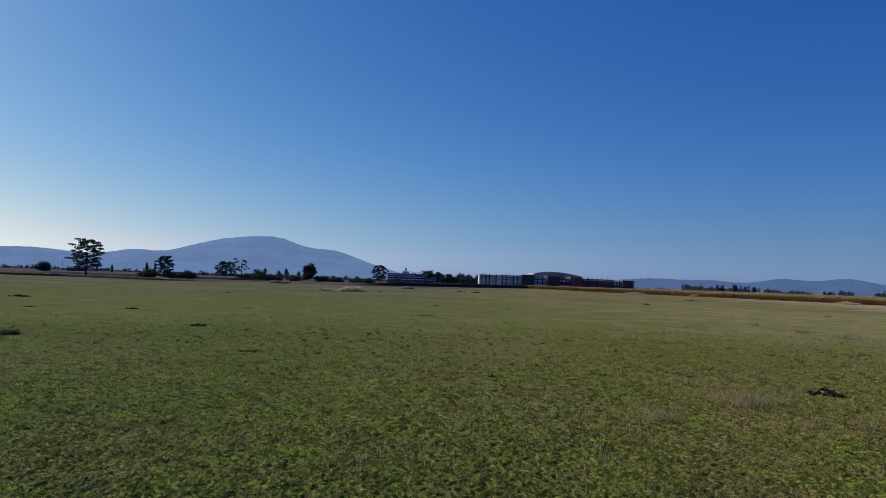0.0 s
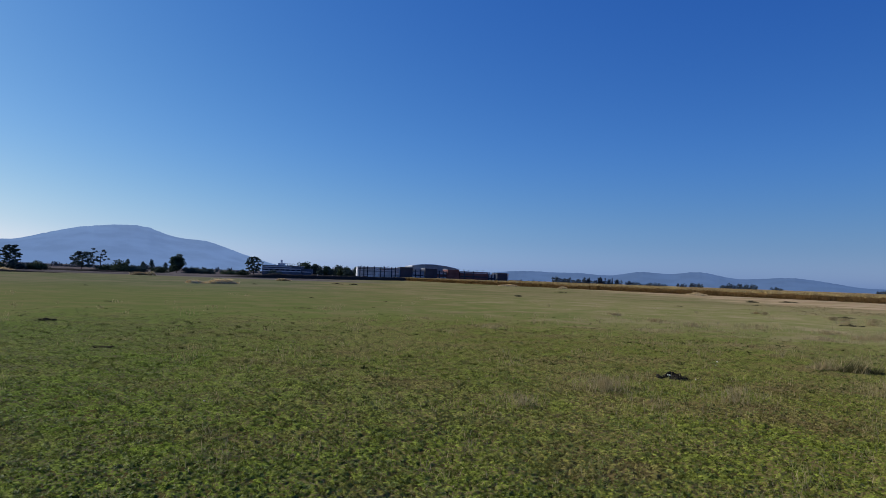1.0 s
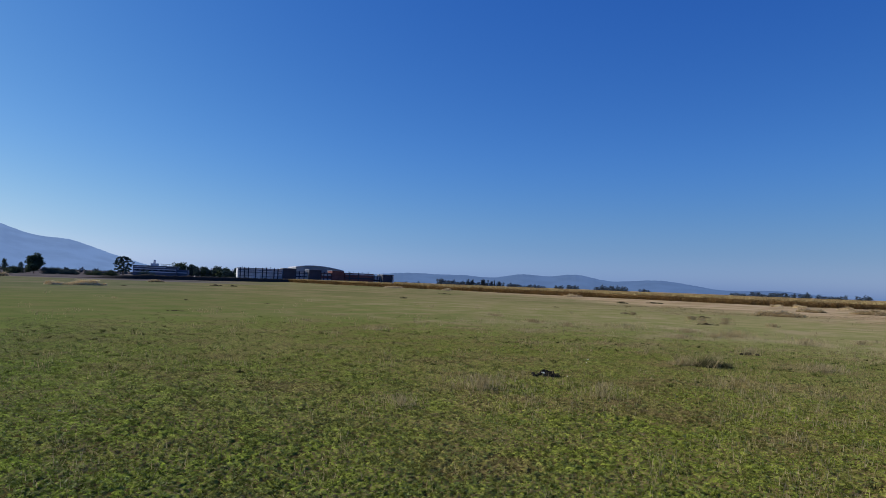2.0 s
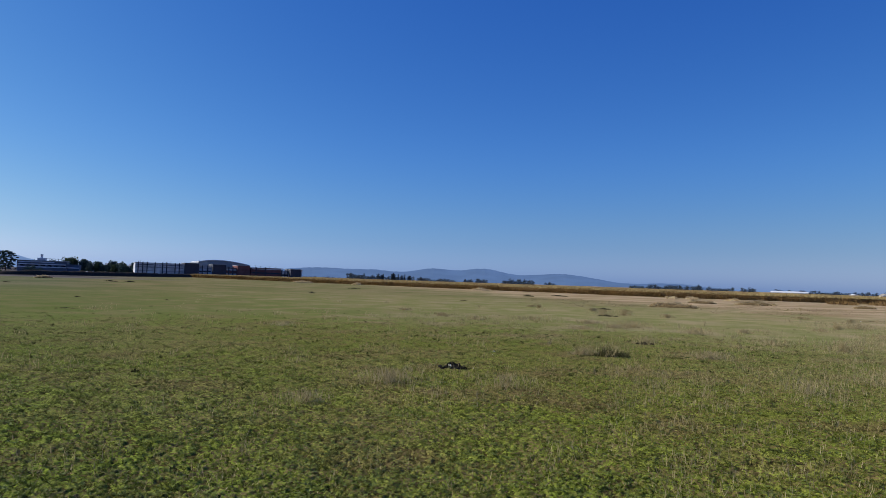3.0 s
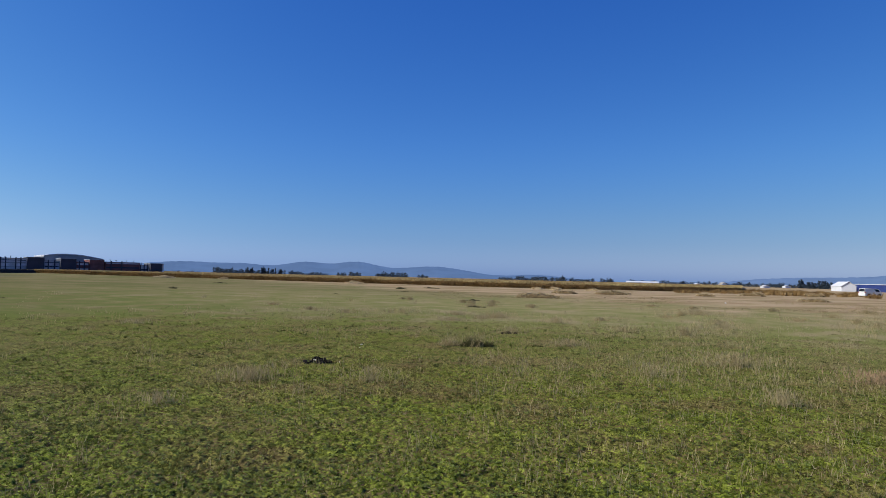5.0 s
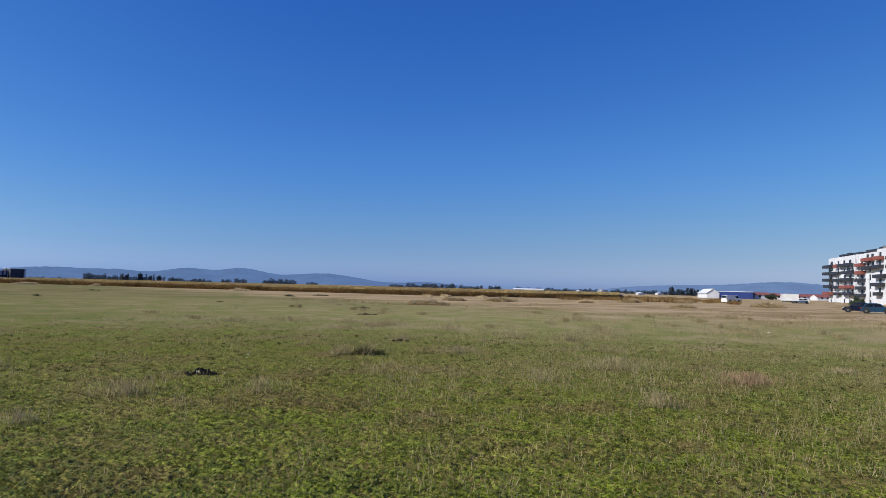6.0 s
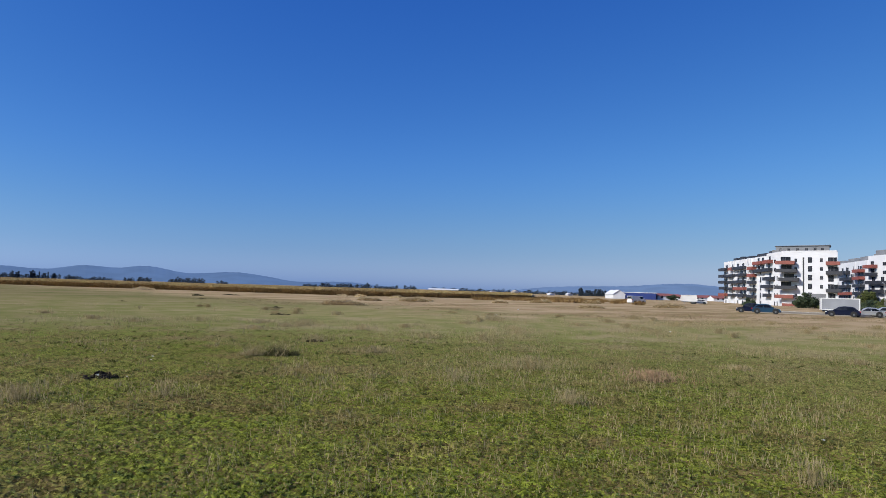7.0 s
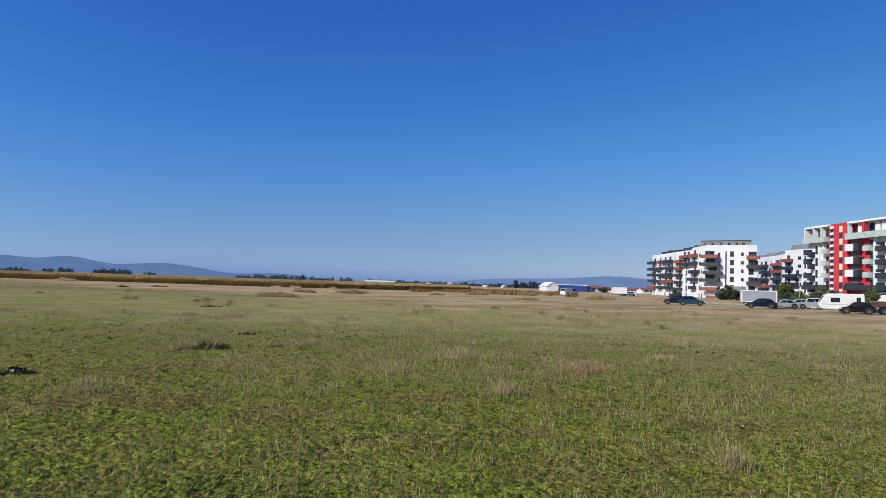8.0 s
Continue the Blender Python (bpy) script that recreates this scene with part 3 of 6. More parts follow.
def build_tussocks():
    """Low tufts that stand out of the turf up to 27 m off, their dark colour painted in for shadow dashes."""
    rng = np.random.default_rng(31)
    n, per = 2200, 16
    r = np.exp(rng.uniform(math.log(8.0), math.log(27.0), n))
    a = np.radians(rng.uniform(-41, 101, n))
    x, y = r * np.sin(a), r * np.cos(a)
    field = np.array([noise.noise((p * 0.16, q * 0.16, 2.0)) + 0.7 * noise.noise((p * 0.7, q * 0.7, 9.0)) for p, q in zip(x, y)])
    keep = field + rng.normal(size=n) * 0.2 > 0.02
    x, y, r = x[keep], y[keep], r[keep]
    n = len(x)
    wide = rng.uniform(0.3, 1.0, n) ** 2 * (0.05 + 0.0030 * r)
    rr = np.repeat(r, per)
    # drawn out crosswise, like the shadow dashes they stand for
    turn = rng.normal(size=n) * 0.5 - a[keep]
    u, w = rng.normal(size=n * per) * np.repeat(wide, per), rng.normal(size=n * per) * np.repeat(wide, per) * 0.35
    ct, st = np.repeat(np.cos(turn), per), np.repeat(np.sin(turn), per)
    base = np.stack([np.repeat(x, per) + u * ct - w * st, np.repeat(y, per) + u * st + w * ct, np.full(n * per, -0.01)], 1)
    base[:, 2] += ground_z(base[:, 0], base[:, 1])
    h = np.repeat(rng.uniform(0.035, 0.085, n), per) * rng.uniform(0.5, 1.2, n * per) * (1 + rr / 90.0)
    v, f, t = blades(base, h, rr * rng.uniform(0.0006, 0.0014, n * per) + 0.006, rng, 0.9)
    tagged(new("tussocks", mesh_of("tussocks", v, f, M_SHADE_TUFT, t)), "low tufts among the turf, coloured dark as shadow dashes", "weeds", kind="stuff")


def build_litter():
    """Short dead blades lying about on the turf, bleached or brown, thicker in worn patches."""
    rng = np.random.default_rng(63)
    n = 60000
    r = np.exp(rng.uniform(math.log(4.8), math.log(22.0), n))
    a = np.radians(rng.uniform(-41, 101, n))
    x, y = r * np.sin(a), r * np.cos(a)
    worn = ripple(x, y, 0.9, 41) + 0.6 * ripple(x, y, 2.7, 42)
    keep = worn + rng.normal(size=n) * 0.3 > 0.1
    x, y, r = x[keep], y[keep], r[keep]
    base = np.stack([x, y, ground_z(x, y) + 0.025 * np.tanh(2.6 * lumps(x, y)) + 0.008], 1)
    n = len(x)
    v, f, t = blades(base, rng.uniform(0.006, 0.022, n), rng.uniform(0.004, 0.008, n) + 0.0004 * r, rng, 3.2)
    tagged(new("grass_litter", mesh_of("grass_litter", v, f, M_LITTER, t)), "short dead straw-coloured blades lying on the turf", "grass", kind="stuff")


def build_rosettes():
    """Broad low leaves of clover, plantain and weeds among the blades, in crowded patches with bare gaps."""
    rng = np.random.default_rng(21)
    n = 90000
    far = np.exp(rng.uniform(math.log(4.9), math.log(26.0), n))
    a = np.radians(rng.uniform(-41, 101, n))
    # also round the path and behind it
    far = np.concatenate([far, np.exp(rng.uniform(math.log(0.8), math.log(20.0), 8000)), np.sqrt(rng.uniform(0.0, 25.0, 14000))])
    a = np.concatenate([a, np.radians(rng.uniform(101, 319, 8000)), rng.uniform(0, 2 * np.pi, 14000)])
    n = len(a)
    x, y = far * np.sin(a), far * np.cos(a)
    crowd = np.array([noise.noise((a * 0.9, b * 0.9, 2.0)) + 0.8 * noise.noise((a * 3.5, b * 3.5, 7.0)) for a, b in zip(x, y)])
    rise = lumps(x, y)
    keep = (crowd * 0.7 + rng.normal(size=n) * 0.25 + 0.20 - 0.016 * np.hypot(x, y) > 0.0) & (rise + rng.normal(size=n) * 0.06 > 0.0)
    x, y, rise = x[keep], y[keep], rise[keep]
    n, per = len(x), 5
    a = np.repeat(rng.uniform(0, 2 * np.pi, n), per) + np.tile(np.arange(per) * 2 * np.pi / per, n) + rng.normal(size=n * per) * 0.35
    size = np.repeat(rng.uniform(0.4, 1.0, n) ** 1.5 * 0.027 * (0.7 + np.hypot(x, y) / 24.0), per) * rng.uniform(0.7, 1.2, n * per)
    c = np.stack([np.repeat(x, per), np.repeat(y, per), np.repeat(ground_z(x, y) + rng.uniform(0.004, 0.018, n) + 0.025 * np.tanh(2.6 * rise), per)], 1)
    d = np.stack([np.cos(a), np.sin(a), rng.uniform(0.0, 0.9, n * per)], 1)
    q = np.stack([-np.sin(a), np.cos(a), rng.normal(size=n * per) * 0.3], 1)
    s = size[:, None]
    v = np.stack([c, c + d * s * 0.7 + q * s * 0.36, c + d * s * 1.3, c + d * s * 0.7 - q * s * 0.36], 1).reshape(-1, 3)
    t = np.repeat(np.repeat(rng.random(n), per) * 0.6 + rng.random(n * per) * 0.4, 4)
    tagged(new("rosettes", mesh_of("rosettes", v, np.arange(4 * n * per).reshape(-1, 4), M_ROSETTE, t)), "low broad-leaved clover and weed rosettes in the turf", "weeds", kind="stuff")


def stalks(name, label, spots, seed, material=M_STALK):
    """Dry flowering stalks with narrow seed heads. spots: x, y, radius, count, height."""
    rng = np.random.default_rng(seed)
    vs, fs, ts, k = [], [], [], 0
    for x, y, r, n, h in spots:
        n = int(n * 1.8)
        a, d = rng.uniform(0, 2 * np.pi, n), r * np.abs(rng.normal(size=n)) * 0.6
        # the patches lie flattened, wider than deep
        base = np.stack([x + d * np.cos(a), y + d * np.sin(a), ground_z(x + d * np.cos(a), y + d * np.sin(a))], 1)
        hh = h * rng.uniform(0.45, 1.1, n)
        dist = max(6.0, math.hypot(x, y))
        w = np.full(n, 0.0020 + 0.00024 * dist)
        v, f, t = blades(base, hh, w, rng, 0.3)
        tip = v[2::3]
        v2, f2, t2 = blades(tip - [0, 0, 0.05], np.full(n, 0.09), w * 2.2, rng, 0.3)
        vs += [v, v2]
        fs += [f + k, f2 + k + len(v)]
        ts += [t, t2]
        k += len(v) + len(v2)
    ob = new(name, mesh_of(name, np.concatenate(vs), np.concatenate(fs), material, np.concatenate(ts)))
    return tagged(ob, label, "grass", kind="stuff")


def build_stalks():
    rng = np.random.default_rng(77)
    spread = []
    for _ in range(1300):
        r = rng.uniform(6.5, 40) + (rng.uniform(0, 30) if rng.random() < 0.25 else 0.0)
        a = rng.uniform(-38, 99)
        x, y = at_az(a, r)
        right = 1 / (1 + math.exp(-(a - 35) / 14))
        if rng.random() < 0.12 + 0.88 * right:
            spread.append((x, y, rng.uniform(0.2, 0.9), int(rng.integers(3, 13)), rng.uniform(0.12, 0.30)))
    for _ in range(330):
        x, y = at_az(rng.uniform(42, 98), math.sqrt(rng.uniform(5.2 ** 2, 17 ** 2)))
        spread.append((x, y, rng.uniform(0.2, 0.7), int(rng.integers(2, 7)), rng.uniform(0.10, 0.24)))
    stalks("dry_grass", "thin pale flowering grass stalks scattered over the turf", spread, 5)
    patches = [(5.4, 12.0, 0.75, 260, 0.24), (3.4, 10.6, 0.45, 120, 0.18), (7.3, 10.7, 0.7, 130, 0.26), (8.8, 1.0, 0.26, 95, 0.29), (11.7, 5.2, 0.38, 150, 0.28),
               (16.1, 8.4, 1.3, 420, 0.32), (13.0, 8.6, 0.8, 140, 0.28), (17.9, 18.1, 0.7, 120, 0.25), (24.5, 21.9, 1.0, 180, 0.3), (25.0, 26.2, 0.9, 150, 0.3),
               (23.5, 14.5, 1.2, 260, 0.32), (29.2, 16.1, 1.6, 260, 0.32), (35.9, 11.5, 2.2, 320, 0.3), (27.2, 4.6, 2.4, 260, 0.3), (21.9, 30.8, 2.2, 220, 0.22),
               (6.9, 26.4, 0.8, 90, 0.15), (40.0, 24.0, 3.5, 420, 0.28), (47.0, 14.0, 4.0, 480, 0.28), (48.0, 2.0, 4.5, 480, 0.28), (56.0, 12.0, 5.0, 500, 0.3)]
    for _ in range(46):
        x, y = at_az(rng.uniform(24, 96), rng.uniform(20, 62))
        w = rng.uniform(0.25, 0.9)
        patches.append((x, y, w, int(70 + 110 * w), rng.uniform(0.14, 0.30)))
    stalks("dry_grass", "dense patches of pale dry flowering grass", patches, 6)
    stalks("dry_grass", "patch of reddish dry dock stalks in the grass", [(16.4, 5.3, 0.85, 420, 0.24)], 7,
           foliage("reddish stalks", (0.24, 0.14, 0.08), (0.40, 0.285, 0.175), 0.2))


def build_dry_belt():
    """Low bleached grass in uneven streaks over the dry land between the meadow and the maize."""
    rng = np.random.default_rng(55)
    n = 60000
    r = np.exp(rng.uniform(math.log(34.0), math.log(100.0), n))
    a = np.radians(rng.uniform(8, 100, n))
    x, y = r * np.sin(a), r * np.cos(a)
    s = x + 0.02 * y
    streak = np.array([noise.noise((q * 0.05, p * 0.10, 4.0)) + 0.8 * noise.noise((q * 0.25, p * 0.35, 8.0)) for q, p in zip(x, y)])
    keep = (s > 40.0) & (streak + (s - 55) * 0.015 + rng.normal(size=n) * 0.12 > 0.16)
    x, y, r, streak = x[keep], y[keep], r[keep], streak[keep]
    n = len(x)
    h = np.clip(0.03 + 0.10 * np.clip(streak, 0, 1), 0.03, 0.14) * rng.uniform(0.5, 1.4, n)
    v, f, t = blades(np.stack([x, y, np.full(n, -0.03)], 1), h + 0.03, r * rng.uniform(0.0005, 0.0012, n), rng, 2.0)
    tagged(new("dry_grass", mesh_of("dry_grass", v, f, M_BLADES, 1.0 + (t - 0.5) * 0.3)), "low bleached grass in streaks before the maize", "grass", kind="stuff")


def tuft_thing(name, label, category, x, y, length, depth, h, turn, n, material, seed, group="", width=0.02):
    """A standing tuft: a low mound of earth under a dense ridge of blades."""
    rng = np.random.default_rng(seed)
    ob = root(name, x, y, on_turf(x, y), turn, label, category, group)
    bm = bmesh.new()
    bmesh.ops.create_icosphere(bm, subdivisions=2, radius=1)
    heap = material in (M_HEAP, M_BLEACH) or name == "straw_heap"
    wide, tall = (0.47, 0.50) if heap else (0.24, 0.14)
    for v in bm.verts:
        q = 1 + 0.5 * noise.noise(v.co * 2 + Vector((seed, 0, 0))) + 0.3 * noise.noise(v.co * 5 + Vector((seed, 9, 0)))
        v.co = Vector((v.co.x * length * wide, v.co.y * depth * wide, max(-0.03, v.co.z * h * tall * q)))
    if material is not M_STALK or heap:
        part("mound", finish("mound", bm, M_CLOD if material is M_WEED else M_STRAW if material is M_BLEACH else M_THATCH_SHADED, smooth=True), ob, label="low mound under the tuft")
    u = rng.uniform(-1, 1, n)
    wv = rng.normal(size=n) * 0.35
    # several clumps of uneven height, thinning out towards the ends
    clump = rng.choice(rng.uniform(-0.85, 0.85, 7), n)
    u = np.clip(np.where(rng.random(n) < 0.7, clump + rng.normal(size=n) * 0.09, u), -1, 1)
    prof = np.sqrt(1.02 - u * u) * np.array([0.55 + 0.75 * abs(noise.noise((a * 2.6, seed * 1.7, 0.0)) + 0.3) for a in u])
    low = (0.45 * h * prof if heap else 0.0) * np.exp(-wv * wv * 3)
    base = np.stack([u * length / 2, wv * depth / 2, np.zeros(n) + low * 0.8], 1)
    v, f, t = blades(base, (0.55 if heap else 1.0) * h * prof * rng.uniform(0.3, 1.2, n), rng.uniform(0.6, 1.4, n) * width, rng, 1.2 if heap else 0.7)
    tagged(part("grass", mesh_of("grass", v, f, material, t), ob), kind="stuff")
    return ob


def clod(name, label, x, y, size, h, turn, seed, material=M_CLOD, group="clods in the meadow"):
    """A low turned-up clod of earth with crumbs beside it and a few grass blades on top."""
    rng = np.random.default_rng(seed)
    ob = root(name, x, y, on_turf(x, y), turn, label, "clod", group)
    for k in range(14):
        bm = bmesh.new()
        cx = 0 if k == 0 else rng.uniform(-0.8, 0.8) * size
        cy = 0 if k == 0 else rng.uniform(-0.35, 0.35) * size
        s = 0.62 if k == 0 else rng.uniform(0.14, 0.42)
        for v in bmesh.ops.create_icosphere(bm, subdivisions=3 if k == 0 else 2, radius=1)["verts"]:
            q = 1 + 0.5 * noise.noise(v.co * 1.8 + Vector((seed * 3.1, k * 7.7, 0))) + 0.35 * noise.noise(v.co * 5 + Vector((seed, k, 0)))
            v.co = Vector((cx + v.co.x * size * 0.42 * s * q, cy + v.co.y * size * 0.3 * s * q, max(-0.04, v.co.z * h * 1.15 * s * q)))
        part("earth" if k == 0 else "crumb", finish("earth", bm, material), ob)
    n = 60
    base = np.stack([rng.uniform(-0.5, 0.5, n) * size, rng.uniform(-0.25, 0.25, n) * size, np.full(n, h * 0.15)], 1)
    v, f, t = blades(base, rng.uniform(0.3, 1.0, n) * h, np.full(n, size * 0.03), rng, 0.9)
    tagged(part("grass", mesh_of("grass", v, f, M_WEED, t), ob), kind="stuff")


def build_clods():
    G = "turned-up clod of dark turf lying in the grass"
    for k, (x, y, s, h) in enumerate(((-28.8, 46.3, 1.3, 0.16), (-9.2, 25.7, 0.62, 0.09), (-15.9, 34.9, 0.6, 0.1), (-20.5, 33.9, 0.7, 0.06), (-11.4, 40.3, 0.45, 0.06), (-0.5, 54.1, 0.5, 0.08),
                                      (-0.8, 38.4, 0.9, 0.04), (-22.7, 72.2, 0.7, 0.08), (-9.4, 104.1, 0.9, 0.12), (3.3, 131.4, 2.2, 0.25), (6.4, 131.2, 1.6, 0.3), (24.3, 80.9, 0.8, 0.14), (1.1, 14.4, 0.12, 0.06),
                                      (-4.9, 17.4, 0.6, 0.03), (25.7, 85.7, 0.9, 0.12), (63.0, 91.0, 2.4, 0.3), (31.3, 35.6, 1.3, 0.12), (40.2, 46.3, 1.5, 0.15), (75.0, 99.1, 3.5, 0.25), (17.7, 18.0, 0.6, 0.08), (5.2, 52.4, 0.5, 0.05),
                                      (44.0, 120.0, 2.2, 0.2), (35.0, 62.0, 0.8, 0.08), (52.0, 74.0, 1.2, 0.1))):
        clod("turf_clod", G, x, y, s * 0.62, h * 1.15, -math.degrees(math.atan2(x, y)), 100 + k)
    clod("earth_heap", "blackish crumbled heap with a white scrap in the grass", 7.62, 13.4, 0.46, 0.13, -30, 200, M_EARTH, "")
    heap = bpy.data.objects["earth_heap"]
    rng = np.random.default_rng(8)
    for k in range(9):
        bm = bmesh.new()
        w = rng.uniform(0.03, 0.07)
        for v in box(bm, -w, w, -0.012, 0.012, -0.03, rng.uniform(0.03, 0.075)):
            v.co += Vector((rng.normal(), rng.normal(), rng.normal())) * 0.012
        part("flake", finish("flake", bm, M_EARTH), heap, pose(rng.uniform(-0.26, 0.26), rng.uniform(-0.1, 0.1), 0.05, rng.uniform(-35, 35), rng.uniform(-30, 30), rng.uniform(0, 180)), "ragged flake of black earth")
    for k, (x, y, s) in enumerate(((-0.10, -0.10, 0.022), (0.42, -0.05, 0.012), (-0.14, -0.06, 0.016))):
        bm = bmesh.new()
        bmesh.ops.create_icosphere(bm, subdivisions=2, radius=s)
        for v in bm.verts:
            v.co *= 1 + 0.3 * noise.noise(v.co * 40)
        part("scrap", finish("scrap", bm, M_STONE), heap, pose(x, y, 0.07 if k != 1 else 0.02), "white scrap")
    for k, (x, y, s) in enumerate(((69.5, 38.7, 0.10), (11.5, 1.2, 0.02), (38.9, 11.8, 0.045), (10.5, 16.4, 0.022), (18.6, -0.7, 0.018), (-1.5, 10.6, 0.013), (9.9, 15.5, 0.013), (52.0, 31.0, 0.035))):
        bm = bmesh.new()
        bmesh.ops.create_icosphere(bm, subdivisions=2, radius=s)
        for v in bm.verts:
            v.co = Vector((v.co.x * 1.5, v.co.y, v.co.z * 0.7)) * (1 + 0.25 * noise.noise(v.co * 0.8 / s + Vector((k, 0, 0))))
        ob = new("pebble", finish("pebble", bm, M_STONE, smooth=True))
        ob.matrix_basis = pose(x, y, s * 0.45 + 0.005 + on_turf(x, y), 0, 0, 40 * k)
        tagged(ob, "small white pebble lying in the turf", "pebble", "pebbles in the meadow")


def build_tufts():
    def side(x, y):
        return -math.degrees(math.atan2(x, y))
    tuft_thing("grass_tuft", "dark green rush tuft with pale blades in the meadow", "grass tuft", 13.5, 14.9, 1.05, 0.6, 0.26, side(13.4, 15), 1600, M_WEED, 31, width=0.014)
    tuft_thing("dry_tuft", "pale bleached grass blades leaning beside the rush tuft", "grass tuft", 13.15, 15.25, 1.5, 0.9, 0.36, side(13, 15), 480, M_STALK, 32, width=0.017)
    tuft_thing("grass_tuft", "dark green rush tuft with pale blades in the meadow", "grass tuft", -12.6, 19.6, 0.9, 0.5, 0.22, side(-12.4, 19.6), 1100, M_WEED, 33, width=0.016)
    rows = ((55.5, 53.0, 5.4, 1.8, 0.80, 1500, 0.08), (58.5, 56.5, 3.4, 1.4, 0.75, 700, 0.08), (87.0, 67.5, 6.0, 1.8, 0.9, 1300, 0.10), (81.0, 72.0, 4.5, 1.6, 0.8, 700, 0.10), (93.0, 39.8, 4.2, 2.0, 0.7, 1000, 0.10),
            (122.0, 37.5, 6.0, 2.4, 1.2, 1400, 0.12), (-13.6, 100.5, 4.8, 1.8, 0.85, 1700, 0.10), (-17.0, 99.0, 2.6, 1.5, 0.65, 700, 0.10), (-63.5, 152.0, 4.4, 2.0, 1.15, 900, 0.13), (-40.0, 166.0, 6.0, 2.0, 1.2, 800, 0.13), (-7.9, 155.0, 3.5, 1.5, 0.8, 500, 0.13),
            (120.0, 62.0, 5.0, 1.6, 1.0, 700, 0.12), (101.0, 60.0, 3.2, 1.4, 0.9, 500, 0.1), (140.0, 60.0, 4.5, 1.6, 1.0, 700, 0.12))
    for k, (x, y, l, d, h, n, w) in enumerate(rows):
        tuft_thing("dry_grass_heap", "ragged heap of tall dry yellow grass", "grass heap", x, y, l, d, h, side(x, y), n * (1 if k not in (6, 7, 8) else 2), M_BLEACH if k in (6, 7, 8) else M_HEAP, 40 + k, "dry grass heaps", w)
    for k, (x, y, l, h) in enumerate(((88.0, 148.0, 5.0, 0.9), (104.5, 100.5, 2.4, 0.75), (107.5, 98.0, 2.6, 0.75), (60.0, 212.0, 7.0, 0.9), (112.0, 92.0, 3.0, 0.7), (70.0, 190.0, 3.0, 0.8))):
        tuft_thing("straw_heap", "low heap of pale straw lying before the maize", "straw heap", x, y, l, 1.8, h, side(x, y), 1200, M_BLEACH, 60 + k, "straw heaps", 0.14)


# ---- the maize field ----
FRONT = ((30, 322), (44, 278), (60, 232), (77, 196), (92, 163), (103, 135), (111, 115), (124, 104), (146, 97), (172, 92))


def front_at(u):
    """A point on the field's front edge and its inward normal; u from 0 to 1."""
    p = np.array(FRONT, float)
    seg = np.linalg.norm(np.diff(p, axis=0), axis=1)
    s = np.concatenate([[0], np.cumsum(seg)])
    d = u * s[-1]
    x, y = np.interp(d, s, p[:, 0]), np.interp(d, s, p[:, 1])
    k = np.clip(np.searchsorted(s, d) - 1, 0, len(seg) - 1)
    t = (p[1:] - p[:-1])[k] / seg[k][:, None]
    return np.stack([x, y], 1), np.stack([-t[:, 1], t[:, 0]], 1), s[-1]


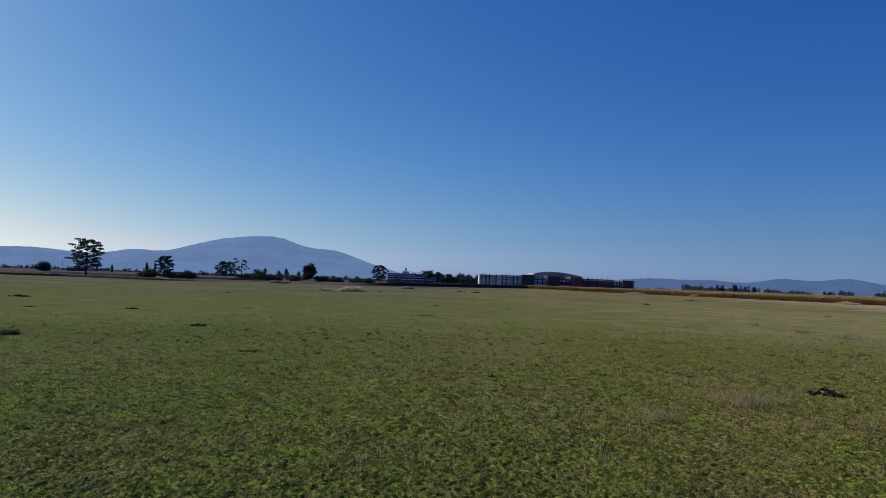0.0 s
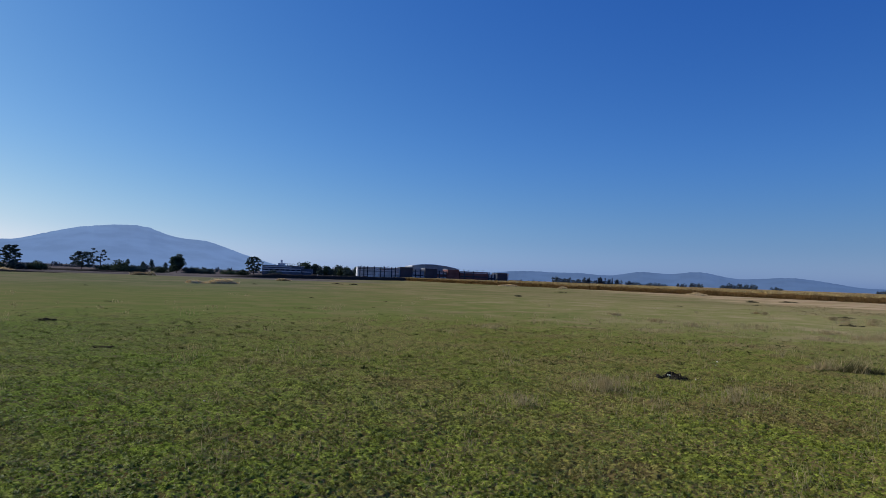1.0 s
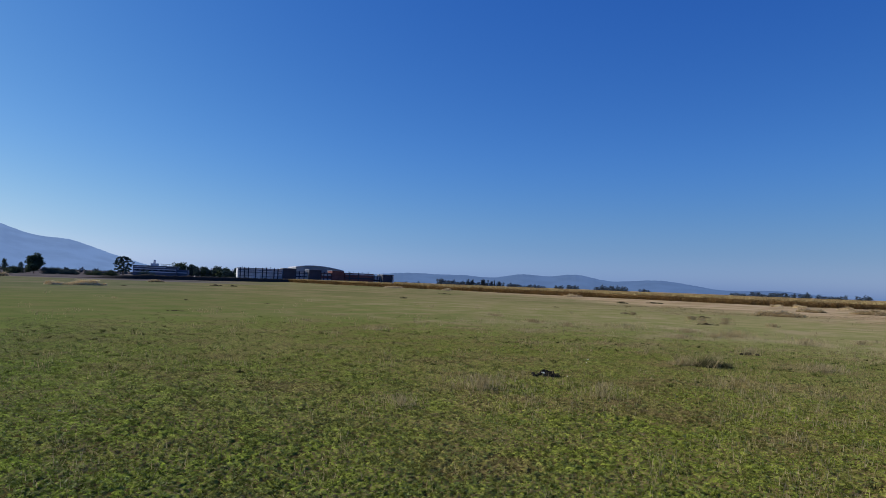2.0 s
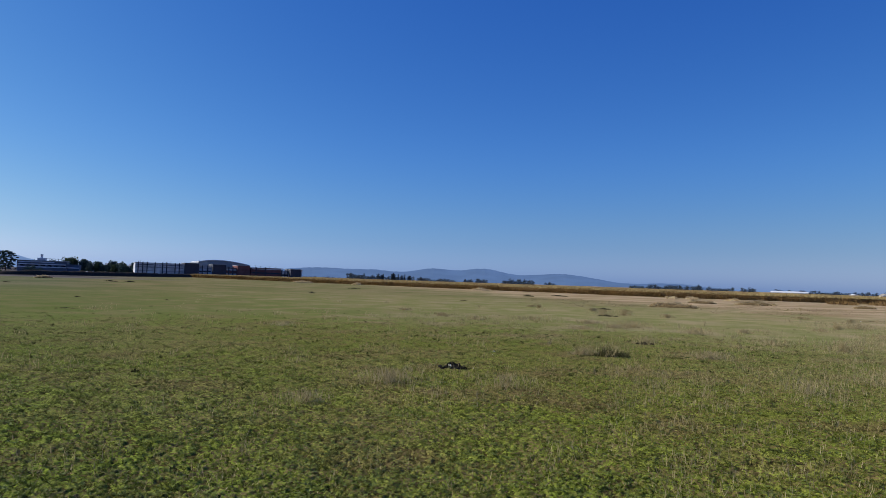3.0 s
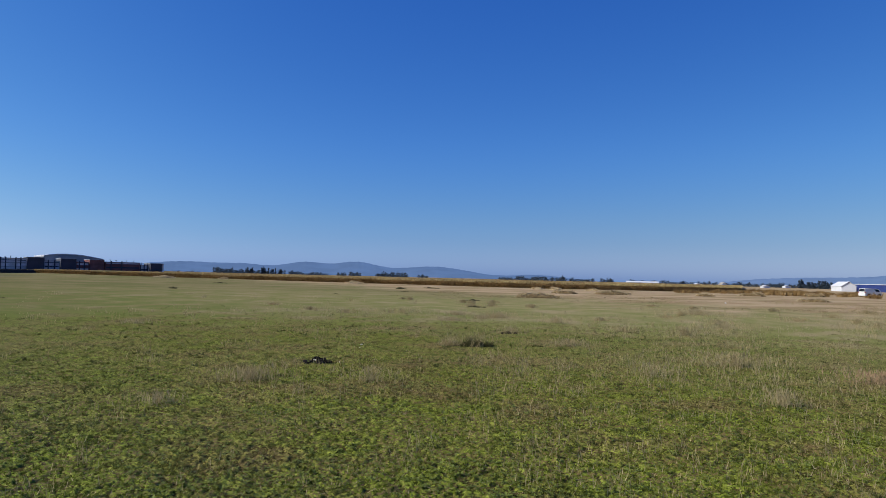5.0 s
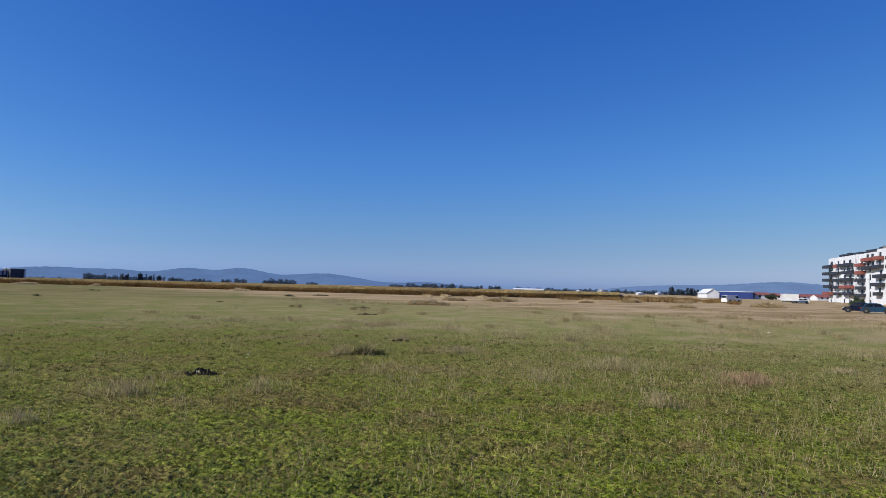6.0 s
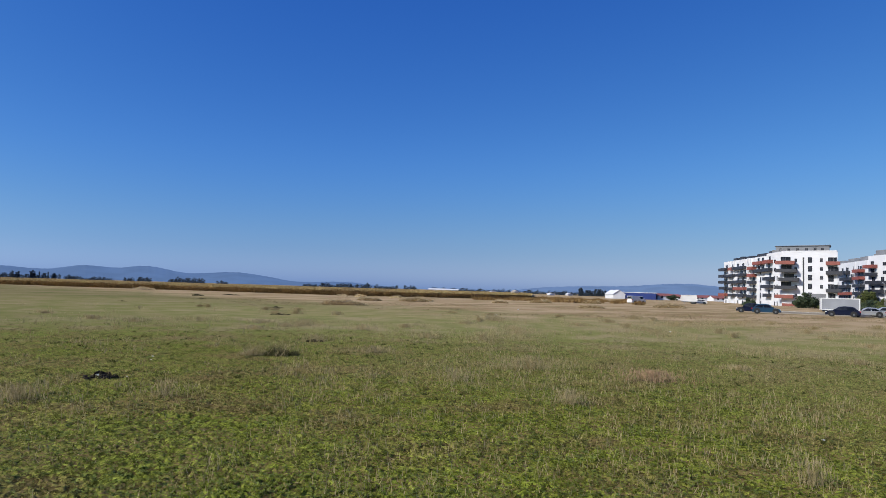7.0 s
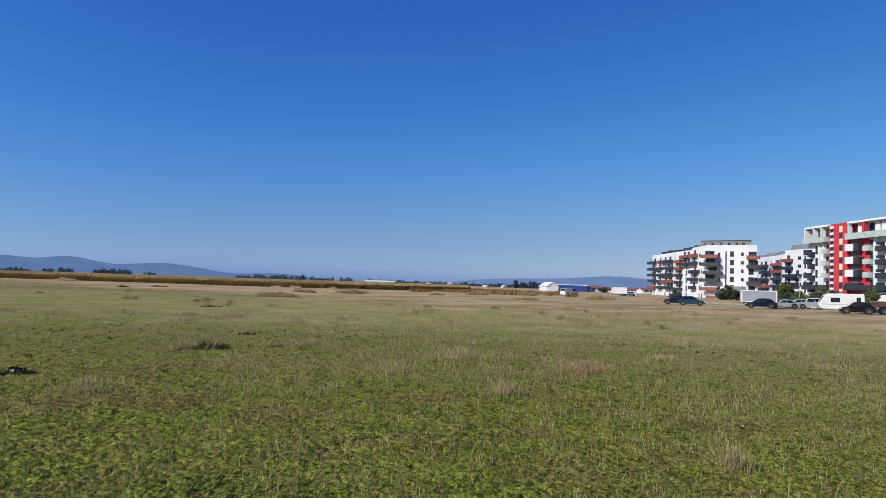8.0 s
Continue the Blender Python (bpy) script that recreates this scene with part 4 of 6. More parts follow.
def build_maize():
    rng = np.random.default_rng(9)
    ob = root("maize_field", 0, 0, 0, 0, "field of ripe brown maize with paler tops", "maize", kind="stuff")
    # the closed mass behind the first rows, widening towards the distance
    n = 160
    p, nrm, _ = front_at(np.linspace(0, 1, n))
    away = p / np.linalg.norm(p, axis=1, keepdims=True)
    rows = []
    for k, (d, z) in enumerate(((3.0, 0.0), (3.2, 1.1), (6.0, 1.25), (20.0, 1.3), (60.0, 1.35), (160.0, 1.4), (330.0, 1.45), (331.0, 0.0))):
        q = p + away * d
        rows.append(np.concatenate([q, ((z + (rng.normal(size=n) * 0.08 if 0 < k < 7 else 0)) * np.clip(0.3 + np.linspace(0, 7, n), 0, 1))[:, None]], 1))
    v = np.concatenate(rows)
    i, j = np.meshgrid(np.arange(len(rows) - 1), np.arange(n - 1), indexing="ij")
    i, j = i.ravel(), j.ravel()
    f = np.stack([i * n + j, i * n + j + 1, (i + 1) * n + j + 1, (i + 1) * n + j], 1)
    tagged(part("mass", mesh_of("mass", v, f, M_CANOPY), ob), kind="stuff")
    # plants of the first rows: leaves drooping along the stem
    n = 13000
    u = rng.random(n)
    p, nrm, total = front_at(u)
    away = p / np.linalg.norm(p, axis=1, keepdims=True)
    depth = rng.random(n) ** 1.5 * 7.0 + 0.6 * np.sin(u * 140) + 0.5 * np.sin(u * 53)
    h = rng.uniform(1.0, 1.5, n) * (1 - 0.25 * (np.sin(u * 31) > 0.75)) * np.clip(0.35 + u * 7, 0, 1)
    keep = ~((u > 0.78) & (rng.random(n) < (u - 0.78) * 3.6))
    base = np.concatenate([p + away * depth[:, None], np.zeros((n, 1))], 1)[keep]
    h = h[keep]
    n = len(h)
    vs, fs, ts, k = [], [], [], 0
    v, f, t = blades(base, h, np.full(n, 0.09), rng, 0.06)
    vs.append(v), fs.append(f), ts.append(t)
    k = len(v)
    for lev in (0.15, 0.3, 0.45, 0.6, 0.75, 0.88):
        b = base + np.stack([np.zeros(n), np.zeros(n), h * lev], 1)
        v, f, t = blades(b, rng.uniform(-0.25, 0.3, n), rng.uniform(0.10, 0.2, n), rng, 0.0)
        a = rng.uniform(0, 2 * np.pi, n)
        v[2::3, 0] += np.cos(a) * 0.5
        v[2::3, 1] += np.sin(a) * 0.5
        vs.append(v), fs.append(f + k), ts.append(t)
        k += len(v)
    tagged(part("plants", mesh_of("plants", np.concatenate(vs), np.concatenate(fs), M_MAIZE, np.concatenate(ts)), ob), kind="stuff")
    # tassels and upper leaves over the whole mass
    n = 70000
    uu = rng.random(n)
    p, nrm, _ = front_at(uu)
    away = p / np.linalg.norm(p, axis=1, keepdims=True)
    d = 1.0 + 325 * rng.random(n) ** 2.2
    b = np.concatenate([p + away * d[:, None], ((1.05 + 0.0005 * d) * np.clip(0.3 + uu * 7, 0, 1))[:, None]], 1)
    v, f, t = blades(b, rng.uniform(0.2, 0.55, n), rng.uniform(0.15, 0.4, n) * (1 + d / 120), rng, 0.6)
    tagged(part("tops", mesh_of("tops", v, f, M_MAIZE_TOP, t), ob), kind="stuff")
    # rough weeds where the field thins out
    n = 16000
    az, dd = rng.uniform(57, 71, n), rng.uniform(150, 260, n)
    clump = np.array([noise.noise((a * 0.9, r * 0.05, 0)) for a, r in zip(az, dd)])
    keep = clump > 0.0
    az, dd, clump = np.radians(az[keep]), dd[keep], clump[keep]
    b = np.stack([dd * np.sin(az), dd * np.cos(az), np.zeros(len(az))], 1)
    v, f, t = blades(b, 0.3 + 1.3 * clump * rng.uniform(0.5, 1.2, len(az)), rng.uniform(0.15, 0.4, len(az)), rng, 0.5)
    tagged(new("weeds", mesh_of("weeds", v, f, M_MAIZE, t)), "rough brown weeds beyond the end of the maize", "weeds", kind="stuff")


# ---- trees ----
LOBES = ((0.3, 1.0), (1.9, 0.55), (2.9, 0.85), (4.0, 0.7), (5.3, 0.45))


def tree(label, x, y, h, w, style, material, seed, group="", n_leaf=1.0):
    rng = np.random.default_rng(seed)
    ob = root("tree", x, y, 0, rng.uniform(0, 360), label, "tree", group)
    bm = bmesh.new()
    r = 0.022 * h + 0.05
    bend = [Vector((0, 0, -0.1))]
    steps = 5
    reach = {"round": 0.55, "layered": 0.92, "conifer": 0.97, "column": 0.9, "scraggly": 0.8, "bush": 0.62}[style]
    for k in range(1, steps + 1):
        bend.append(Vector((rng.normal() * 0.012 * h, rng.normal() * 0.012 * h, h * reach * k / steps)))
    for k in range(steps):
        tube(bm, bend[k], bend[k + 1], r * (1 - k / (steps + 0.6)), r * (1 - (k + 1) / (steps + 0.6)), 7)
    tips, sizes = [], []
    count = {"round": 30, "layered": 38, "conifer": 42, "column": 22, "scraggly": 16, "bush": 34}[style]
    for k in range(count):
        f = (k + rng.random()) / count
        a = k * 2.4 + rng.normal() * 0.3
        if style == "layered":
            z0, out = 0.20 + 0.76 * f, w / 2 * (0.25 + 0.78 * math.sin(math.pi * (0.14 + 0.76 * f))) * rng.uniform(0.55, 1.12)
            lift, s = 0.03, w * rng.uniform(0.08, 0.14)
        elif style == "conifer":
            z0, out = 0.18 + 0.8 * f, w / 2 * (1.08 - f) * rng.uniform(0.6, 1.15)
            lift, s = -0.03, w * rng.uniform(0.1, 0.17) * (1.15 - 0.7 * f)
        elif style == "column":
            z0, out = 0.12 + 0.85 * f, w / 2 * math.sin(math.pi * (0.15 + 0.8 * f)) * rng.uniform(0.2, 0.8)
            lift, s = 0.05, w * rng.uniform(0.2, 0.3)
        elif style == "scraggly":
            z0, out = 0.35 + 0.6 * f, w / 2 * rng.uniform(0.3, 1.1)
            lift, s = 0.12, w * rng.uniform(0.06, 0.14)
        elif style == "bush":
            # a few lobes of different height
            la, lh = LOBES[(k + seed) % 5]
            a = la + rng.normal() * 0.45
            z0, out = 0.05 + 0.30 * lh * rng.random(), w / 2 * rng.uniform(0.1, 1.0)
            lift, s = rng.uniform(0.0, 0.6) * lh * (1.15 - out / w), w * rng.uniform(0.08, 0.16)
        else:
            z0, out = 0.14 + 0.58 * f, w / 2 * rng.uniform(0.15, 0.85) * (1.1 - 0.5 * f)
            lift, s = 0.05 + 0.34 * rng.random(), w * rng.uniform(0.12, 0.22)
        p = Vector((0, 0, z0 * h * min(1, reach + 0.05)))
        q = Vector((math.cos(a) * out, math.sin(a) * out, min(h - s * 0.5, p.z + lift * h)))
        tube(bm, p, q, r * 0.32 * (1.1 - z0), r * 0.08, 5)
        tips.append(q)
        sizes.append(s)
        if style in ("layered", "conifer", "round", "bush"):
            tips.append(p.lerp(q, 0.55) + Vector((rng.normal(), rng.normal(), 0)) * 0.05 * w)
            sizes.append(s * 0.8)
    part("trunk", finish("trunk", bm, M_BARK), ob)
    c, s = np.array([tuple(t) for t in tips]), np.array(sizes)
    flat = {"layered": 0.32, "conifer": 0.4, "column": 1.3, "scraggly": 0.6, "round": 0.8, "bush": 0.75}[style]
    dense = 0.9 if style in ("bush", "round") else 1.0
    v, f, t = leaf_cloud(c, s * (1.25 if style in ("bush", "round") else 1.0), int(100 * n_leaf * dense), max(0.12, h * 0.028) * (1.5 if style in ("bush", "round") else 1.0), rng, flat)
    part("crown", mesh_of("crown", v, f, material, t), ob)
    return ob


def build_trees():
    L = "dark pine with layered open branches beside the far field"
    tree(L, -95.3, 181.3, 10.3, 9.2, "layered", M_HAZY_PINE, 1, "trees along the far bank", 0.42)
    tree("rounded dark bush alone in the ploughed land", *at_az(-30.5, 400), 5.4, 8.4, "round", M_HAZY_WOODS, 2, "trees along the far bank", 1.6)
    tree("small dark pine above a thicket", -85.8, 209.1, 7.0, 5.0, "layered", M_HAZY_PINE, 3, "trees along the far bank")
    for k, (x, y, h, w) in enumerate(((-89.5, 207.0, 4.0, 5.0), (-84.0, 208.0, 3.8, 5.0), (-79.5, 211.0, 3.7, 4.2), (-93.0, 215.0, 3.2, 4.0), (-66.9, 247.1, 4.9, 7.0), (-62.0, 248.5, 3.7, 5.5), (-71.0, 247.0, 3.4, 5.0), (-49.0, 278.0, 3.4, 6.0),
                                      (-57.5, 262.0, 3.0, 4.0), (-44.0, 282.0, 2.6, 5.0), (-36.0, 285.0, 2.4, 5.0), (-19.0, 290.0, 2.8, 5.0), (-31.5, 291.0, 2.6, 4.0))):
        tree("rounded dark green bush on the field's edge", x, y, h, w * 1.35, "bush", M_HAZY_PINE if k % 2 else M_LEAF, 20 + k, "bushes along the far bank")
    tree("dark broad-crowned tree on the field's edge", -80.0, 249.5, 6.6, 7.6, "layered", M_HAZY_PINE, 4, "trees along the far bank")
    tree("thin half-bare tree with open twigs", -74.6, 251.1, 8.0, 5.6, "scraggly", M_HAZY_PINE, 5, "trees along the far bank", 0.5)
    tree("dense dark rounded tree on a short trunk, standing alone", -54.6, 276.6, 7.8, 5.4, "round", M_LEAF, 6, "trees along the far bank", 1.8)
    tree("dark flat-topped pine beside the sheds", -26.9, 288.7, 7.9, 6.4, "layered", M_HAZY_PINE, 7, "trees along the far bank", 0.9)
    for k, (az, d, h, w) in enumerate(((-23.6, 420, 6.6, 1.9), (-23.0, 420, 6.4, 1.8), (-26.0, 420, 4.6, 1.6), (-27.0, 420, 4.2, 1.4), (-14.7, 330, 4.8, 2.4), (-13.0, 330, 5.0, 2.6), (-13.6, 330, 4.0, 2.4), (-12.0, 330, 4.0, 2.4))):
        x, y = at_az(az, d)
        tree("slim dark poplar in the far field", x, y, h, w, "column", M_HAZY_PINE, 50 + k, "poplars in the far field")
    # round the sheds
    rng = np.random.default_rng(4)
    spots = [(-1.3, 9.6, 9.0), (-0.4, 8.4, 6.6), (-3.6, 6.8, 6.0), (-2.5, 7.0, 6.0), (0.5, 7.4, 6.0), (1.5, 7.6, 6.4), (2.2, 7.0, 5.6), (3.0, 7.2, 4.6)]
    spots += [(0.0 + 0.42 * k, rng.uniform(4.2, 6.3), rng.uniform(2.8, 5.6)) for k in range(8)]
    for k, (az, h, w) in enumerate(spots):
        x, y = at_az(az, 372 + 22 * rng.random())
        tree("grey-green tree behind the industrial sheds", x, y, h, w, "column" if w < 3.0 else "round", M_HAZY_PINE if k % 3 else M_LEAF, 70 + k, "trees behind the sheds")
    # before the flats
    for k, (x, y, h, w, st, lab) in enumerate(((205.0, 27.0, 5.6, 6.4, "bush", "spreading dark green shrub before the white flats"), (208.0, 24.0, 3.4, 4.4, "bush", "spreading dark green shrub before the white flats"),
                                               (232.0, 14.4, 6.0, 6.0, "round", "olive green tree before the white flats"), (225.0, 10.3, 4.6, 6.0, "bush", "olive green shrub between the blocks"),
                                               (178.0, 3.0, 5.0, 6.5, "bush", "leafy green shrub before the red-striped flats"), (172.0, 0.4, 4.0, 4.0, "bush", "leafy green shrub before the red-striped flats"),
                                               (160.0, -5.2, 4.4, 3.4, "round", "young tree before the red-striped flats"), (363.0, 110.6, 4.6, 5.0, "bush", "dark tree beside the red-roofed houses"))):
        tree(lab, x, y, h, w, st, M_OLIVE if k in (2, 3, 4, 5, 6) else M_LEAF, 90 + k, "shrubs before the flats", 1.3)
    for k, (az, d, h, w) in enumerate(((86.3, 150, 3.6, 4.2), (87.3, 156, 2.7, 3.6), (88.1, 152, 2.4, 3.2), (88.9, 146, 3.9, 4.6), (91.1, 140, 3.5, 4.0), (85.6, 185, 3.0, 5.0), (78.6, 215, 2.6, 4.0), (83.9, 175, 2.2, 3.4))):
        x, y = at_az(az, d)
        tree("olive green leafy shrub behind the parked cars", x, y, h, w, "bush", M_OLIVE if k % 3 else M_LEAF, 120 + k, "shrubs before the flats")


def build_far_woods():
    rng = np.random.default_rng(14)
    c, s = [], []
    for a0, a1, d, h, gap in ((19.4, 22.0, 900, 9.0, 0.0), (22.0, 25.0, 900, 6.5, 0.25), (25.3, 28.4, 900, 6.5, 0.1), (29.2, 29.9, 900, 6.0, 0.0), (30.2, 31.2, 900, 7.0, 0.1), (32.5, 35.0, 800, 7.5, 0.0),
                              (36.0, 36.8, 900, 5.0, 0.2), (42.8, 45.0, 650, 4.4, 0.2), (45.0, 50.6, 650, 5.6, 0.1), (51.2, 52.2, 650, 5.6, 0.0), (53.5, 57.0, 900, 5.5, 0.1), (57.0, 64.5, 900, 5.0, 0.1), (64.0, 66.5, 760, 5.5, 0.1),
                              (15.8, 19.0, 900, 3.5, 0.5), (-33, -24, 800, 3.4, 0.3), (-21.5, -3.0, 520, 2.6, 0.1), (69.5, 80.0, 650, 4.0, 0.4), (80, 95, 700, 4.0, 0.4)):
        n = int((a1 - a0) * d / 57.3 / 1.5) + 1
        for k in range(n):
            if rng.random() < gap:
                continue
            az = a0 + (a1 - a0) * (k + rng.random()) / n
            top = h * (0.72 + 0.42 * noise.noise((az * 2.2, h, 0.0))) * rng.uniform(0.75, 1.1)
            r = d * rng.uniform(0.97, 1.06)
            for z in np.arange(0.5, top, 1.6):
                x, y = at_az(az, r)
                c.append((x, y, z))
                s.append(rng.uniform(1.5, 2.6))
    for k in range(26):
        az = 22.0 + 3.0 * rng.random()
        x, y = at_az(az, 880)
        for z in np.arange(0.5, rng.uniform(5, 10), 1.5):
            c.append((x, y, z)), s.append(0.8)
    for az, top in ((65.85, 8.6), (66.35, 7.0), (66.6, 6.4), (67.05, 7.2), (67.45, 7.8), (67.8, 6.6), (68.2, 7.4)):
        for k in range(3):
            x, y = at_az(az + rng.normal() * 0.10, 700)
            for z in np.arange(0.5, top * rng.uniform(0.6, 1.0), 1.2):
                c.append((x + rng.normal() * 0.5, y, z)), s.append(1.5 * (1.15 - 0.7 * z / top) * rng.uniform(0.7, 1.2))
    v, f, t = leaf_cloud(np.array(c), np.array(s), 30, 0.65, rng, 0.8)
    tagged(new("far_woods", mesh_of("far_woods", v, f, M_HAZY_WOODS, t)), "dark rows of distant trees on the horizon, haze-blue in colour", "woods", kind="stuff")


# ---- sheds and far buildings ----
def build_bank():
    """The dark earth bank at the left, and the dark bank before the sheds: long low ridges with uneven crests."""
    def bank(name, label, pts, h, w, material, seed):
        rng = np.random.default_rng(seed)
        p = np.array(pts, float)
        s = np.concatenate([[0], np.cumsum(np.linalg.norm(np.diff(p, axis=0), axis=1))])
        d = np.arange(0, s[-1], 1.5)
        x, y = np.interp(d, s, p[:, 0]), np.interp(d, s, p[:, 1])
        t = np.stack([np.gradient(x), np.gradient(y)], 1)
        t /= np.linalg.norm(t, axis=1, keepdims=True)
        nx, ny = -t[:, 1], t[:, 0]
        fade = np.clip(np.minimum(d, d[-1] - d) / 22.0, 0.05, 1.0)
        rows = []
        for off, z in ((-1.0, -0.1), (-0.6, 0.55), (-0.25, 0.95), (0.25, 1.0), (0.7, 0.5), (1.0, -0.1)):
            j = rng.normal(size=len(d)) * 0.08
            rows.append(np.stack([x + nx * off * w, y + ny * off * w, h * fade * (z + (j if z > 0 else j * 0))], 1))
        v = np.concatenate(rows)
        n = len(d)
        i, j = np.meshgrid(np.arange(5), np.arange(n - 1), indexing="ij")
        i, j = i.ravel(), j.ravel()
        f = np.stack([i * n + j, i * n + j + 1, (i + 1) * n + j + 1, (i + 1) * n + j], 1)
        tagged(new(name, mesh_of(name, v, f, material)), label, "bank", kind="structure")
    bank("field_bank", "low dark earth bank along the ploughed land", ((-150, 165), (-101, 155), (-87, 157), (-63, 149), (-50, 160)), 0.55, 0.8, M_EARTH, 1)
    bank("field_bank", "second dark strip of turned earth in the ploughed land", ((-160, 260), (-110, 232), (-70, 225), (-52, 240)), 0.55, 1.2, M_EARTH, 2)
    bank("shed_bank", "dark overgrown bank before the industrial sheds", ((-28, 192), (-17, 205), (-5, 222), (14, 252), (34, 292), (44, 322)), 1.25, 1.9, M_EARTH, 3)


def shed(label, x0, x1, y0, y1, h, material, pillars=(), doors=(), bands=(), group="industrial sheds"):
    """A flat-roofed shed with a parapet, upright posts, doors and window bands on the side towards the meadow."""
    ob = root("shed", x0, y0, 0, 0, label, "shed", group)
    w, d = x1 - x0, y1 - y0
    part("wall", boxes("wall", [(0, w, 0, d, -0.2, h)], material, 0.05), ob)
    part("roof", boxes("roof", [(-0.15, w + 0.15, -0.15, d + 0.15, h - 0.05, h + 0.18)], M_HALLROOF, 0.03), ob, None, "grey sheet roof edge")
    for px in pillars:
        part("post", boxes("post", [(px - 0.22, px + 0.22, -0.3, 0.0, -0.2, h + 0.5)], M_DARKSHED), ob, None, "dark upright post")
    for dx, dw, dh in doors:
        part("door", boxes("door", [(dx - dw / 2, dx + dw / 2, -0.06, 0, 0.9, 0.9 + dh)], M_WHITE), ob, None, "white door")
    for z, bh, mat in bands:
        part("window_band", boxes("window_band", [(0.4, w - 0.4, -0.05, 0, z, z + bh)], mat), ob, None, "long window band")


def mast(label, x, y, z, h, category="mast", group="masts"):
    bm = bmesh.new()
    tube(bm, (0, 0, 0), (0, 0, h), 0.12, 0.07, 6)
    tube(bm, (-0.35, 0, h * 0.93), (0.35, 0, h * 0.93), 0.06, 0.06, 5)
    ob = new("mast", finish("mast", bm, M_DARKSHED))
    ob.location = (x, y, z)
    tagged(ob, label, category, group)


def gable_house(name, label, category, x, y, turn, w, d, eave, ridge_h, wall, roof, group="", openings=()):
    """Ridge along local x, the front wall at local y 0."""
    ob = root(name, x, y, 0, turn, label, category, group)
    bm = bmesh.new()
    pts = [(0, 0, -0.2), (0, d, -0.2), (0, d, eave), (0, d / 2, ridge_h), (0, 0, eave)]
    a = [bm.verts.new(p) for p in pts]
    b = [bm.verts.new((w, p[1], p[2])) for p in pts]
    bm.faces.new(a), bm.faces.new(b[::-1])
    for i in range(5):
        bm.faces.new((a[i], b[i], b[(i + 1) % 5], a[(i + 1) % 5]))
    part("wall", finish("wall", bm, wall), ob)
    bm = bmesh.new()
    t, o = 0.15, 0.35
    rise = (ridge_h - eave) / (d / 2)
    for s in (0, 1):
        y0, y1 = (-o, d / 2) if s == 0 else (d / 2, d + o)
        z0, z1 = (eave - rise * o, ridge_h) if s == 0 else (ridge_h, eave - rise * o)
        v = [bm.verts.new(p) for p in ((-o, y0, z0 + 0.02), (w + o, y0, z0 + 0.02), (w + o, y1, z1 + 0.02), (-o, y1, z1 + 0.02),
                                       (-o, y0, z0 + t), (w + o, y0, z0 + t), (w + o, y1, z1 + t), (-o, y1, z1 + t))]
        for q in ((0, 1, 2, 3), (4, 5, 6, 7), (0, 1, 5, 4), (1, 2, 6, 5), (2, 3, 7, 6), (3, 0, 4, 7)):
            bm.faces.new([v[i] for i in q])
    part("roof", finish("roof", bm, roof), ob)
    for ox, ow, z0, z1 in openings:
        part("window", boxes("window", [(ox, ox + ow, -0.04, 0.0, z0, z1)], M_PANE), ob, None, "dark window")
    return ob


